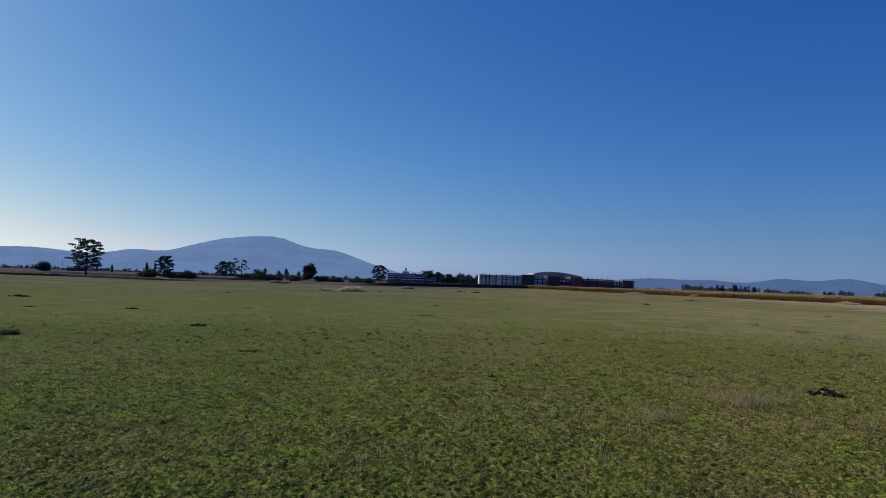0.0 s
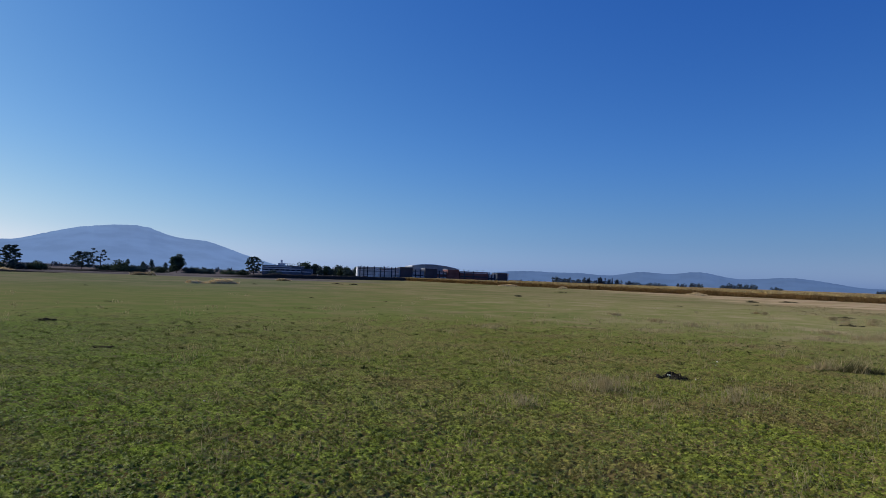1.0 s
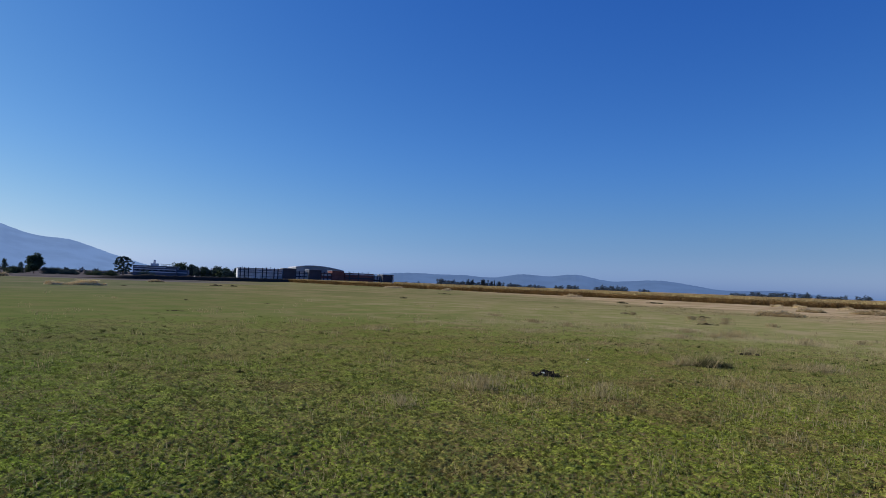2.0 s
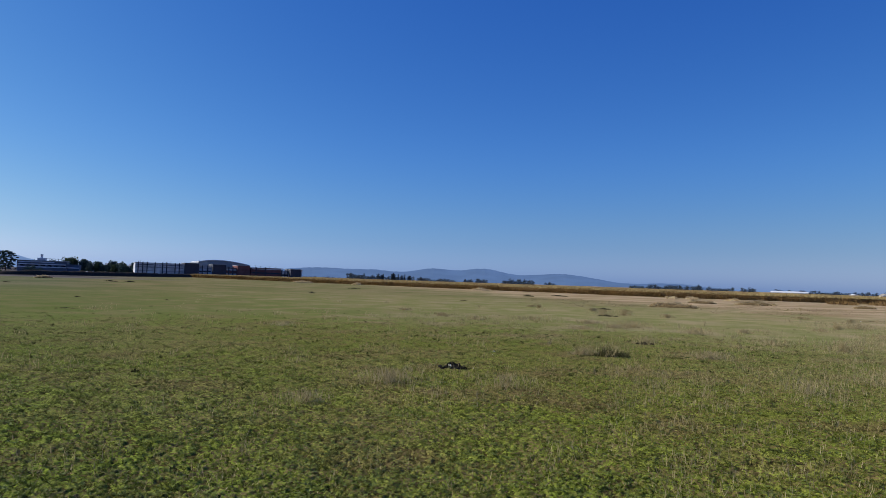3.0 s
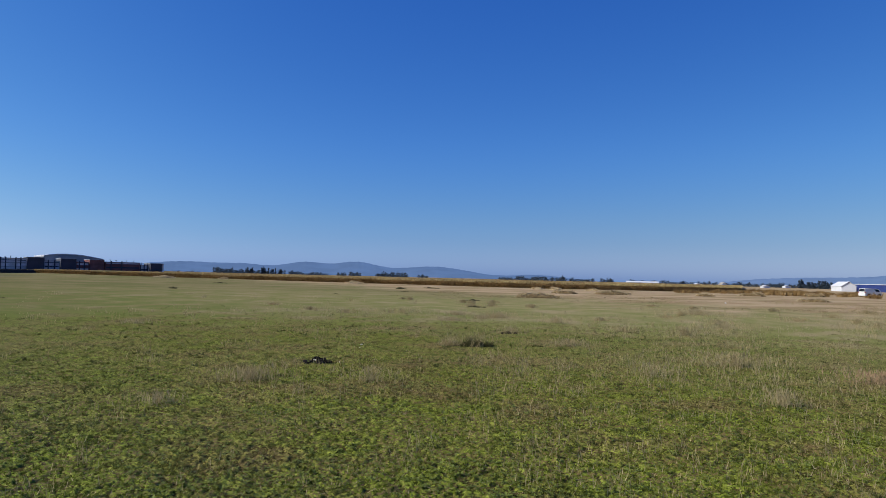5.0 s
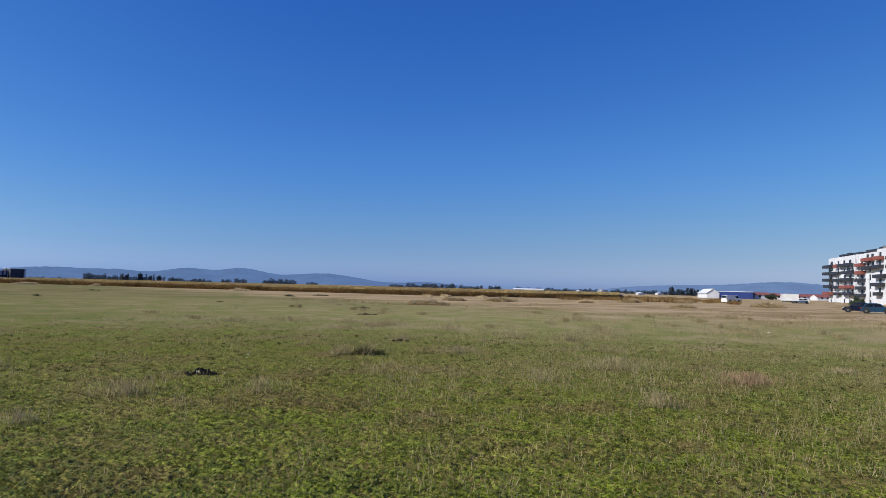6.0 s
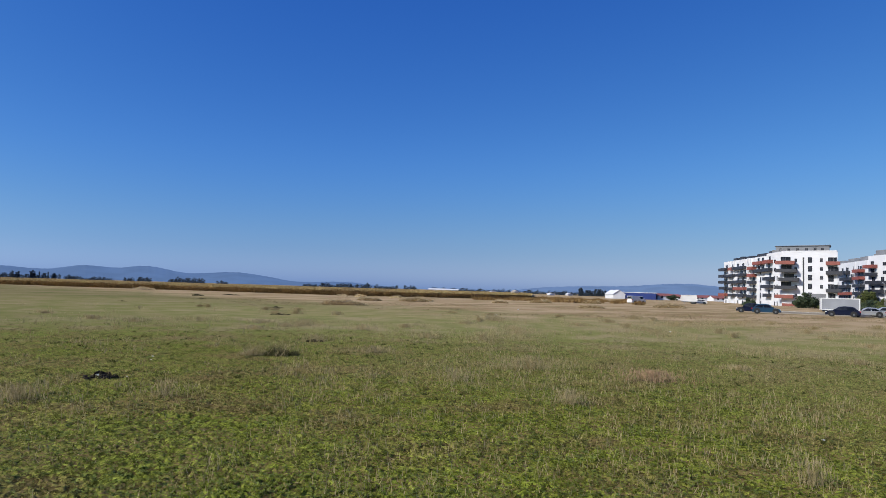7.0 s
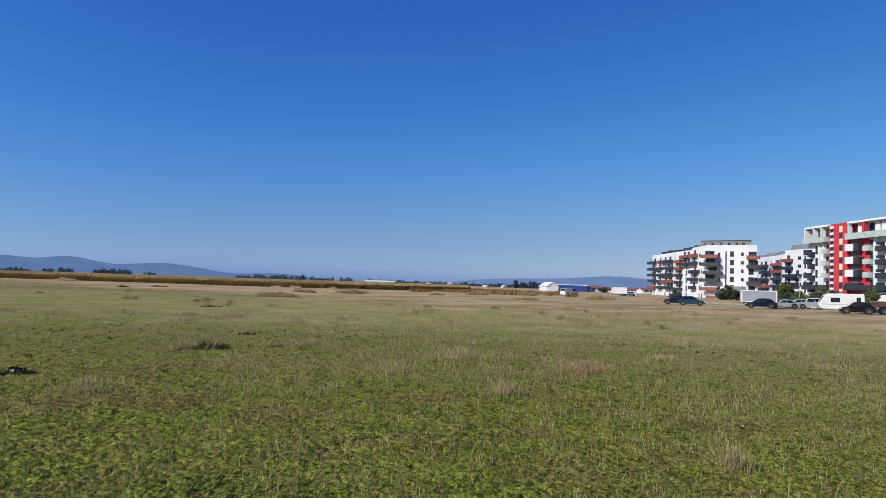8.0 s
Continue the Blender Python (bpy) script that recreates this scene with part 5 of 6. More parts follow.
def build_sheds():
    Y = 335.0
    shed("pale grey shed with dark upright posts and a white door", 17.9, 38.7, Y, Y + 14, 5.7, M_SHED, (1.2, 3.1, 4.9, 8.2, 11.4, 13.2, 16.8, 18.6), ((9.6, 1.3, 2.3),), ((3.6, 0.5, M_HALLROOF), (2.0, 0.3, M_HALLROOF), (4.8, 0.25, M_DARKSHED)))
    shed("blackish shed block with a flat roof", 38.7, 45.0, Y - 1.5, Y + 12, 6.3, M_DARKSHED)
    shed("pale shed front with dark window bands", 45.0, 51.2, Y + 1, Y + 14, 5.0, M_SHED, (1.8, 4.2), (), ((2.4, 0.5, M_DARKSHED), (4.2, 0.25, M_DARKSHED)))
    shed("blackish shed block with a flat roof", 51.2, 57.2, Y - 1.5, Y + 12, 6.2, M_DARKSHED)
    shed("dull reddish shed front with pale posts", 57.2, 62.6, Y, Y + 12, 4.9, M_BRICK, (1.5, 3.4), (), ((3.6, 0.9, M_SHED), (1.6, 0.5, M_SHED)))
    shed("brown brick shed block", 62.6, 68.5, Y - 1.0, Y + 12, 6.1, M_BRICK)
    shed("long low brown brick shed", 69.0, 83.8, Y, Y + 12, 5.3, M_BRICK, (2.5, 7.0), (), ((4.6, 0.4, M_SHED), (2.6, 0.6, M_DARKSHED)))
    shed("pale open frame bay between two sheds", 83.8, 88.3, Y + 2, Y + 10, 4.2, M_SHED, (0.8, 2.4, 3.8), (), ((1.8, 0.8, M_DARKSHED),))
    shed("blackish shed block at the end of the row", 88.3, 93.4, Y - 1.0, Y + 10, 5.2, M_DARKSHED)
    shed("pale narrow wall at the end of the sheds", 93.6, 94.2, Y - 1.0, Y + 6, 5.0, M_WHITE)
    # the hall: a broad arched roof behind the sheds
    hall = root("hall", 47.0, Y + 16, 0, 0, "large hall with a low arched grey roof", "hall")
    bm = bmesh.new()
    prof = [(24.5 * k / 16, 6.4 + 2.3 * math.sin(math.pi * (0.12 + 0.88 * k / 16)) ** 0.8 * (1 - 0.35 * k / 16)) for k in range(17)]
    a = [bm.verts.new((x, 0, z)) for x, z in prof] + [bm.verts.new((24.5, 0, -0.2)), bm.verts.new((0, 0, -0.2))]
    b = [bm.verts.new((v.co.x, 30, v.co.z)) for v in a]
    bm.faces.new(a), bm.faces.new(b[::-1])
    for i in range(len(a)):
        k = (i + 1) % len(a)
        bm.faces.new((a[i], b[i], b[k], a[k]))
    part("wall", finish("wall", bm, M_HALLROOF), hall)
    bm = bmesh.new()
    for i in range(16):
        (x0, z0), (x1, z1) = prof[i], prof[i + 1]
        v = [bm.verts.new(p) for p in ((x0, -0.4, z0), (x1, -0.4, z1), (x1, 30.4, z1), (x0, 30.4, z0), (x0, -0.4, z0 + 0.3), (x1, -0.4, z1 + 0.3), (x1, 30.4, z1 + 0.3), (x0, 30.4, z0 + 0.3))]
        for q in ((0, 1, 2, 3), (4, 5, 6, 7), (0, 1, 5, 4), (1, 2, 6, 5), (2, 3, 7, 6), (3, 0, 4, 7)):
            bm.faces.new([v[k] for k in q])
    part("roof", finish("roof", bm, M_SHED), hall, None, "pale arched roof edge")
    # the long banded building behind the bank
    low = root("depot", -26.0, 318, 0, -3, "long blue-grey depot with pale horizontal bands", "depot")
    part("wall", boxes("wall", [(0, 17.5, 0, 12, -0.2, 4.6), (17.5, 22.0, 1.5, 12, -0.2, 3.6)], M_DEPOT, 0.05), low)
    for z, x1 in ((2.0, 21.7), (3.1, 17.2), (4.0, 13.0)):
        part("band", boxes("band", [(0.3, min(x1, 17.3), -0.25, 0, z, z + 0.40)], M_SHED), low, None, "pale horizontal band")
    part("band", boxes("band", [(17.6, 21.8, 1.25, 1.5, 2.0, 2.4)], M_SHED), low, None, "pale horizontal band")
    for k in range(7):
        part("window", boxes("window", [(1.0 + 2.4 * k, 2.6 + 2.4 * k, -0.06, 0, 2.5, 3.05)], M_PANE), low, None, "dark window")
    part("roof", boxes("roof", [(-0.4, 17.9, -0.4, 12.4, 4.6, 4.85)], M_HALLROOF), low)
    part("roof_house", boxes("roof_house", [(6.6, 9.4, 3, 8, 4.85, 5.9), (7.6, 8.3, 4, 6, 5.9, 7.4)], M_SHED), low, None, "pale roof house")
    part("rail", boxes("rail", [(9.8, 15.4, 2.0, 2.15, 5.6, 5.72)] + [(9.8 + 1.1 * k, 9.9 + 1.1 * k, 2.0, 2.1, 4.85, 5.7) for k in range(6)], M_DARKSHED), low, None, "thin roof rail")
    for x, z, h in ((20.0, 5.8, 1.2), (33.0, 5.8, 1.3), (45.3, 6.3, 1.2), (71.5, 5.4, 1.5), (74.0, 5.4, 1.2), (78.5, 5.4, 1.2), (81.5, 5.4, 1.3), (85.0, 4.2, 2.0), (87.5, 4.2, 1.8), (31.0, 5.8, 1.0)):
        mast("thin dark roof pole on a shed", x, Y + 2.0, z, h * 0.65, "pole", "roof poles")
    for az, d, h in ((-29.3, 560, 8.5),):
        x, y = at_az(az, d)
        mast("thin mast standing in the far field", x, y, 0, h)
    x, y = at_az(-29.0, 560)
    gable_house("barn", "long low grey barn in the far field", "barn", x, y, 28, 13, 8, 2.2, 3.4, M_DARKSHED, M_DARKSHED)
    for k, (az, w, e, rh) in enumerate(((-0.2, 4.0, 3.6, 5.0), (1.05, 3.0, 4.2, 5.4), (1.75, 3.6, 4.4, 5.6), (2.6, 3.2, 4.2, 5.2), (-3.9, 5.0, 3.8, 5.2))):
        x, y = at_az(az, 405)
        gable_house("house", "pale gabled house among the trees behind the sheds", "house", x, y, 8 - 6 * k, w, 6, e, rh, M_SHED, M_HALLROOF, "pale houses behind the sheds", ((0.6, 0.9, 3.2, 4.4),))
    # white things far behind the maize and the weeds
    x, y = at_az(53.2, 620)
    gable_house("greenhouse", "long white greenhouse beyond the maize", "greenhouse", x, y, -54, 27, 9, 1.9, 2.9, M_WHITE, M_WHITE)
    for k, (az, d, w, e, r) in enumerate(((60.1, 700, 5, 1.8, 3.6), (63.1, 600, 3.6, 1.1, 2.0), (64.6, 700, 4, 1.4, 2.2), (58.3, 720, 4, 1.6, 2.4))):
        x, y = at_az(az, d)
        gable_house("house", "small white gabled house far off among fields", "house", x, y, -az - 50, w, 6, e, r, M_WHITE, M_WHITE if k else M_KERB, "far white houses")
    # the blue depot with its white gable
    x, y = at_az(69.0, 380)
    x2, y2 = at_az(71.8, 380)
    turn = math.degrees(math.atan2(y2 - y, x2 - x))
    ob = root("warehouse", x, y, 0, turn, "long low warehouse with dark blue sheet walls", "warehouse")
    L = math.hypot(x2 - x, y2 - y)
    part("wall", boxes("wall", [(0, L, 0, 18, -0.2, 3.4)], M_BLUESHEET, 0.03), ob)
    part("roof", boxes("roof", [(-0.2, L + 0.2, -0.2, 18.2, 3.4, 3.75)], M_WHITE, 0.03), ob, None, "pale roof edge")
    for k in range(12):
        part("rib", boxes("rib", [(0.6 + k * L / 12, 0.75 + k * L / 12, -0.06, 0, 0, 3.3)], M_BLUESHEET), ob)
    x, y = at_az(69.4, 374)
    gable_house("hall", "white gabled hall beside the blue warehouse", "hall", x, y, turn + 90 + 15, 20, 6.2, 2.5, 4.6, M_WHITE, M_WHITE, "", ((3, 2, 0.4, 1.8),))
    for k, (az, d, w, e, r, m) in enumerate(((71.9, 385, 8, 2.2, 3.4, M_TILE), (73.2, 420, 8, 1.9, 3.1, M_TILE), (74.6, 430, 9, 1.9, 3.2, M_TILE), (75.4, 440, 8, 1.8, 3.2, M_TILE), (76.1, 420, 8, 1.8, 3.2, M_TILE), (72.4, 470, 9, 2.0, 3.4, M_TILE), (76.7, 480, 10, 2.0, 3.8, M_TILE), (74.0, 500, 9, 2.0, 3.4, M_TILE))):
        x, y = at_az(az, d)
        gable_house("house", "low house with a red tiled roof", "house", x, y, turn + (0 if k % 2 else 20), w, 8, e, r, M_WHITE, m, "red-roofed houses", ((2, 1.2, 0.9, 2.0), (5, 1.2, 0.9, 2.0)))


# ---- blocks of flats ----
def balcony_mesh(w, d, h, material):
    t = 0.1
    return boxes("balcony", [(0, w, -d, 0, -0.12, 0.06), (0, w, -d, -d + t, 0.06, h), (0, t, -d + t, 0, 0.06, h), (w - t, w, -d + t, 0, 0.06, h)], material)


WINDOWS = {}
# the shade inside the loggias is put into this grey
M_LOGGIA_SHADE = plain("loggia shade grey", (0.14, 0.14, 0.15), 0.85, 0.2, 0.4, 9.0, 0.1)


def window_meshes(w, h):
    """A frame that stands a little proud and the pane set back in it, shared between windows of one size."""
    if (w, h) not in WINDOWS:
        b = 0.06
        fr = boxes("window", [(0, w, -0.05, 0.05, 0, b), (0, w, -0.05, 0.05, h - b, h), (0, b, -0.05, 0.05, b, h - b), (w - b, w, -0.05, 0.05, b, h - b), (w / 2 - 0.03, w / 2 + 0.03, -0.04, 0.05, b, h - b)], M_FRAME)
        pn = boxes("pane", [(b, w - b, -0.02, 0.02, b, h - b)], M_PANE)
        WINDOWS[(w, h)] = (fr, pn)
    return WINDOWS[(w, h)]


class Facade:
    """One outer wall from p to q, left to right as seen from outside; x runs along it, y inwards."""

    def __init__(self, ob, p, q):
        p, q = Vector((*p, 0)), Vector((*q, 0))
        self.length = (q - p).length
        u = (q - p).normalized()
        inward = Vector((0, 0, 1)).cross(u)
        self.m = Matrix.Translation(p - ob.location) @ Matrix(((u.x, inward.x, 0, 0), (u.y, inward.y, 0, 0), (0, 0, 1, 0), (0, 0, 0, 1)))
        self.ob = ob

    def put(self, name, data, s, z, out=0.0, label=""):
        return part(name, data, self.ob, self.m @ Matrix.Translation((s, -out, z)), label)

    def window(self, s, z, w, h):
        fr, pn = window_meshes(w, h)
        part("pane", pn, self.put("window", fr, s - w / 2, z))

    def balcony(self, s, z, w, d, h, material, label):
        self.put("balcony", balcony_mesh(w, d, h, material), s, z, 0, label)

    def panel(self, name, s0, s1, z0, z1, material, out=0.03, label=""):
        self.put(name, boxes(name, [(0, s1 - s0, 0, out + 0.05, 0, z1 - z0)], material), s0, z0, out, label)


def body_of(name, pts, z0, z1, material, ob, label=""):
    bm = bmesh.new()
    lo = [bm.verts.new((x - ob.location.x, y - ob.location.y, z0)) for x, y in pts]
    hi = [bm.verts.new((x - ob.location.x, y - ob.location.y, z1)) for x, y in pts]
    bm.faces.new(lo[::-1]), bm.faces.new(hi)
    for i in range(len(pts)):
        k = (i + 1) % len(pts)
        bm.faces.new((lo[i], lo[k], hi[k], hi[i]))
    return part(name, finish(name, bm, material), ob, None, label)


COLOURS = {"d": (M_SLATE, "slate grey balcony"), "r": (M_RUST, "rust red balcony"), "w": (M_WHITE, "white balcony"), "t": (M_TEAL, "frosted glass balcony")}


def ledges(fac, rows, door):
    """Balconies in uneven rows: where each begins, its width, floor height, colour letter and depth, with a glass door behind each."""
    for s, w, z, c, d in rows:
        m, lab = COLOURS[c]
        fac.balcony(s, z, w, d, 1.05, m, lab)
        for k in range(max(1, round(w / 6.0))):
            at = s + w * (k + 0.5) / max(1, round(w / 6.0))
            if 0.9 < at < fac.length - 0.9:
                fac.window(at, z + 0.08, round(min(door, w * 0.5), 1), 2.35)


def build_white_flats():
    A, R, B = (252.2, 40.5), (252.3, 24.2), (265.0, 47.5)
    E = (311.2, 72.7)
    ob = root("flats", A[0], A[1], 0, 0, "white six-storey flats with slate grey and rust red balconies", "flats", "blocks of flats")
    body_of("wall", (A, R, (268, 26.0), (282, 44.0), B), -0.2, 18.3, M_WHITE, ob)
    body_of("wing", (B, (281, 45.0), (322, 62.0), E), -0.2, 17.6, M_WHITE, ob)
    body_of("roof", ((253.0, 40.2), (253.1, 25.0), (267, 26.6), (280.5, 43.7), (265.3, 46.8)), 18.3, 18.5, M_GREY, ob)
    body_of("penthouse", ((259.5, 43.6), (257.4, 27.0), (267, 28.0), (276, 43.0)), 18.5, 20.5, M_GREY, ob, "set-back grey penthouse storey")
    body_of("penthouse_roof", ((259.2, 43.9), (256.9, 26.6), (267.5, 27.6), (276.5, 43.4)), 20.5, 20.68, M_GREY, ob, "thin penthouse roof edge")
    pent = Facade(ob, (259.5, 43.6), (257.4, 27.0))
    for s in (1.6, 4.2, 7.0, 9.8, 12.4, 14.6):
        pent.window(s, 18.8, 0.9, 1.0)
    front = Facade(ob, A, R)
    ledges(front, ((-1.8, 5.9, 14.0, "r", 2.0), (-1.8, 6.4, 11.3, "d", 2.0), (-0.8, 6.0, 8.4, "d", 2.0), (-1.8, 6.2, 5.7, "d", 2.0), (-1.9, 5.6, 2.7, "r", 1.9),
                   (13.1, 4.0, 13.8, "r", 1.5), (13.1, 4.6, 10.7, "d", 1.6), (13.1, 4.4, 5.0, "d", 1.6), (13.1, 3.4, 2.0, "d", 1.4)), 3.4)
    for k in range(6):
        z = 14.75 - 2.9 * k
        front.window(4.2, z, 0.8, 1.1)
        if k < 5:
            front.window(8.4, z - 0.3, 1.25, 1.85)
            front.window(11.7, z, 0.85, 1.2)
        front.window(14.4, z - 0.6, 1.6, 2.1)
    front.panel("slot", 6.25, 6.7, 4.6, 16.3, M_SLATE, 0.03, "narrow dark upright slot")
    front.panel("plinth", 6.8, 13.0, 0.0, 4.3, M_GREY, 0.04, "grey ground storey")
    front.panel("plinth", 0.0, 4.0, 0.0, 0.9, M_RUST, 0.05, "rust red plinth")
    front.panel("coping", 0.0, 16.2, 18.1, 18.5, M_WHITE, 0.08, "white parapet coping")
    side = Facade(ob, B, A)
    for k in range(2):
        side.window(8.2, 14.6 - 2.9 * k, 1.9, 1.2)
    for k in range(2, 6):
        for s in (8.0, 10.4):
            side.window(s, 14.6 - 2.9 * k - 0.3, 0.8, 1.6)
    ledges(side, ((0.0, 6.5, 14.8, "r", 1.5), (-1.0, 7.0, 12.0, "d", 1.5), (0.0, 7.5, 8.8, "d", 1.5), (-1.0, 8.0, 6.1, "d", 1.5), (0.0, 5.0, 3.0, "d", 1.4)), 1.8)
    wing = Facade(ob, E, B)
    n = wing.length
    ledges(wing, ((-3.0, 10.0, 13.8, "d", 1.7), (-3.0, 8.0, 11.0, "d", 1.7), (-3.0, 9.0, 8.4, "d", 1.7), (-2.0, 10.0, 5.8, "d", 1.7), (-3.0, 9.0, 3.0, "r", 1.7),
                  (10.5, 4.5, 13.7, "r", 1.5), (16.0, 14.0, 13.7, "d", 1.5), (5.5, 10.5, 10.9, "d", 1.5), (21.0, 10.5, 10.9, "d", 1.5), (10.0, 20.0, 8.2, "d", 1.5),
                  (17.5, 13.5, 5.5, "r", 1.5), (9.5, 7.0, 5.5, "d", 1.5), (21.0, 10.0, 2.9, "d", 1.5), (10.5, 6.0, 2.9, "d", 1.5),
                  (42.0, 9.0, 14.7, "r", 1.6), (35.5, 6.5, 13.1, "r", 1.6), (42.5, 9.0, 11.9, "d", 1.6), (35.5, 6.5, 10.4, "r", 1.6), (35.5, 6.5, 7.8, "d", 1.6), (36.0, 6.0, 5.0, "d", 1.6), (35.5, 6.5, 2.4, "d", 1.6)), 2.0)
    for k in range(6):
        for s in (3.0, 8.4, 19.5, 25.5, 33.6, 39.0, 46.5):
            wing.window(s, 14.3 - 2.9 * k - 0.4, 1.3, 2.0)
    for s0, s1 in ((7.9, 9.0), (15.0, 15.8), (32.2, 33.0), (34.6, 35.6)):
        wing.panel("pier", s0, s1, 0, 17.6, M_WHITE, 0.5, "white upright pier")
    for s, w, h in ((3, 5, 1.5), (12, 4, 1.7), (20, 8, 1.4), (33, 10, 1.6), (46, 6, 2.0)):
        p = wing.m @ Vector((s, 3, 17.6))
        part("roof_unit", boxes("roof_unit", [(0, w, 0, 3, 0, h)], M_GREY if h < 1.1 else M_SLATE), ob, Matrix.Translation(p) @ wing.m.to_3x3().to_4x4(), "grey roof unit")
    for x, y in ((258.5, 41.0), (262.0, 44.0)):
        part("roof_unit", boxes("roof_unit", [(0, 1.4, 0, 1.2, 0, 0.9)], M_GREY), ob, Matrix.Translation((x - A[0], y - A[1], 18.5)), "dark roof unit")


def build_back_flats():
    A, R, B, E = (281.0, 17.6), (267.6, 8.8), (309.4, 17.7), (329.8, 30.7)
    ob = root("flats", R[0], R[1], 0, 0, "white flats with rounded slate grey balconies behind the cars", "flats", "blocks of flats")
    body_of("wall", (A, R, (285, -8), (300, 6)), -0.2, 18.3, M_WHITE, ob)
    body_of("wing", ((338.0, 36.0), (284.0, 14.5), (298.0, 4.0), (352.0, 26.0)), -0.2, 17.6, M_WHITE, ob)
    body_of("penthouse", ((284, 15.5), (275, 10.0), (286, 0), (297, 8)), 18.3, 20.4, M_GREY, ob, "set-back grey penthouse storey")
    side = Facade(ob, A, R)
    ledges(side, ((-0.6, 6.0, 14.0, "r", 1.7), (-0.2, 5.6, 11.3, "d", 1.7), (0.4, 10.4, 8.4, "d", 1.6), (0.2, 10.2, 5.4, "d", 1.6), (0.0, 6.0, 2.6, "d", 1.5)), 1.8)
    for k in range(6):
        if k < 2:
            side.window(9.4, 14.6 - 2.9 * k, 2.0, 1.2)
        side.window(12.9, 14.6 - 2.9 * k - 0.3, 0.9, 1.6)
    wing = Facade(ob, (338.0, 36.0), (284.0, 14.5))
    ledges(wing, ((10.0, 18.0, 13.2, "d", 1.6), (20.0, 13.0, 10.5, "d", 1.6), (9.0, 20.0, 7.6, "d", 1.6), (15.0, 15.0, 4.8, "r", 1.6), (12.0, 18.0, 2.2, "d", 1.6),
                  (35.5, 8.5, 13.3, "r", 1.8), (35.5, 8.5, 10.6, "r", 1.8), (35.5, 8.5, 7.7, "d", 1.8), (35.5, 8.5, 4.8, "d", 1.8), (36.0, 8.0, 2.0, "d", 1.8)), 2.2)
    for k in range(6):
        for s in (6.0, 24.0, 32.0, 37.5, 42.0, 49.0):
            wing.window(s, 14.3 - 2.9 * k - 0.3, 1.2, 1.8)
    for s0 in (33.6, 46.2, 52.5):
        wing.panel("pier", s0, s0 + 1.0, 0, 17.6, M_WHITE, 0.5, "white upright pier")
    for s, w, h in ((5, 6, 1.6), (16, 9, 1.9), (30, 12, 2.0), (44, 5, 2.4)):
        p = wing.m @ Vector((s, 3, 17.6))
        part("roof_unit", boxes("roof_unit", [(0, w, 0, 3, 0, h)], M_GREY), ob, Matrix.Translation(p) @ wing.m.to_3x3().to_4x4(), "grey roof unit")


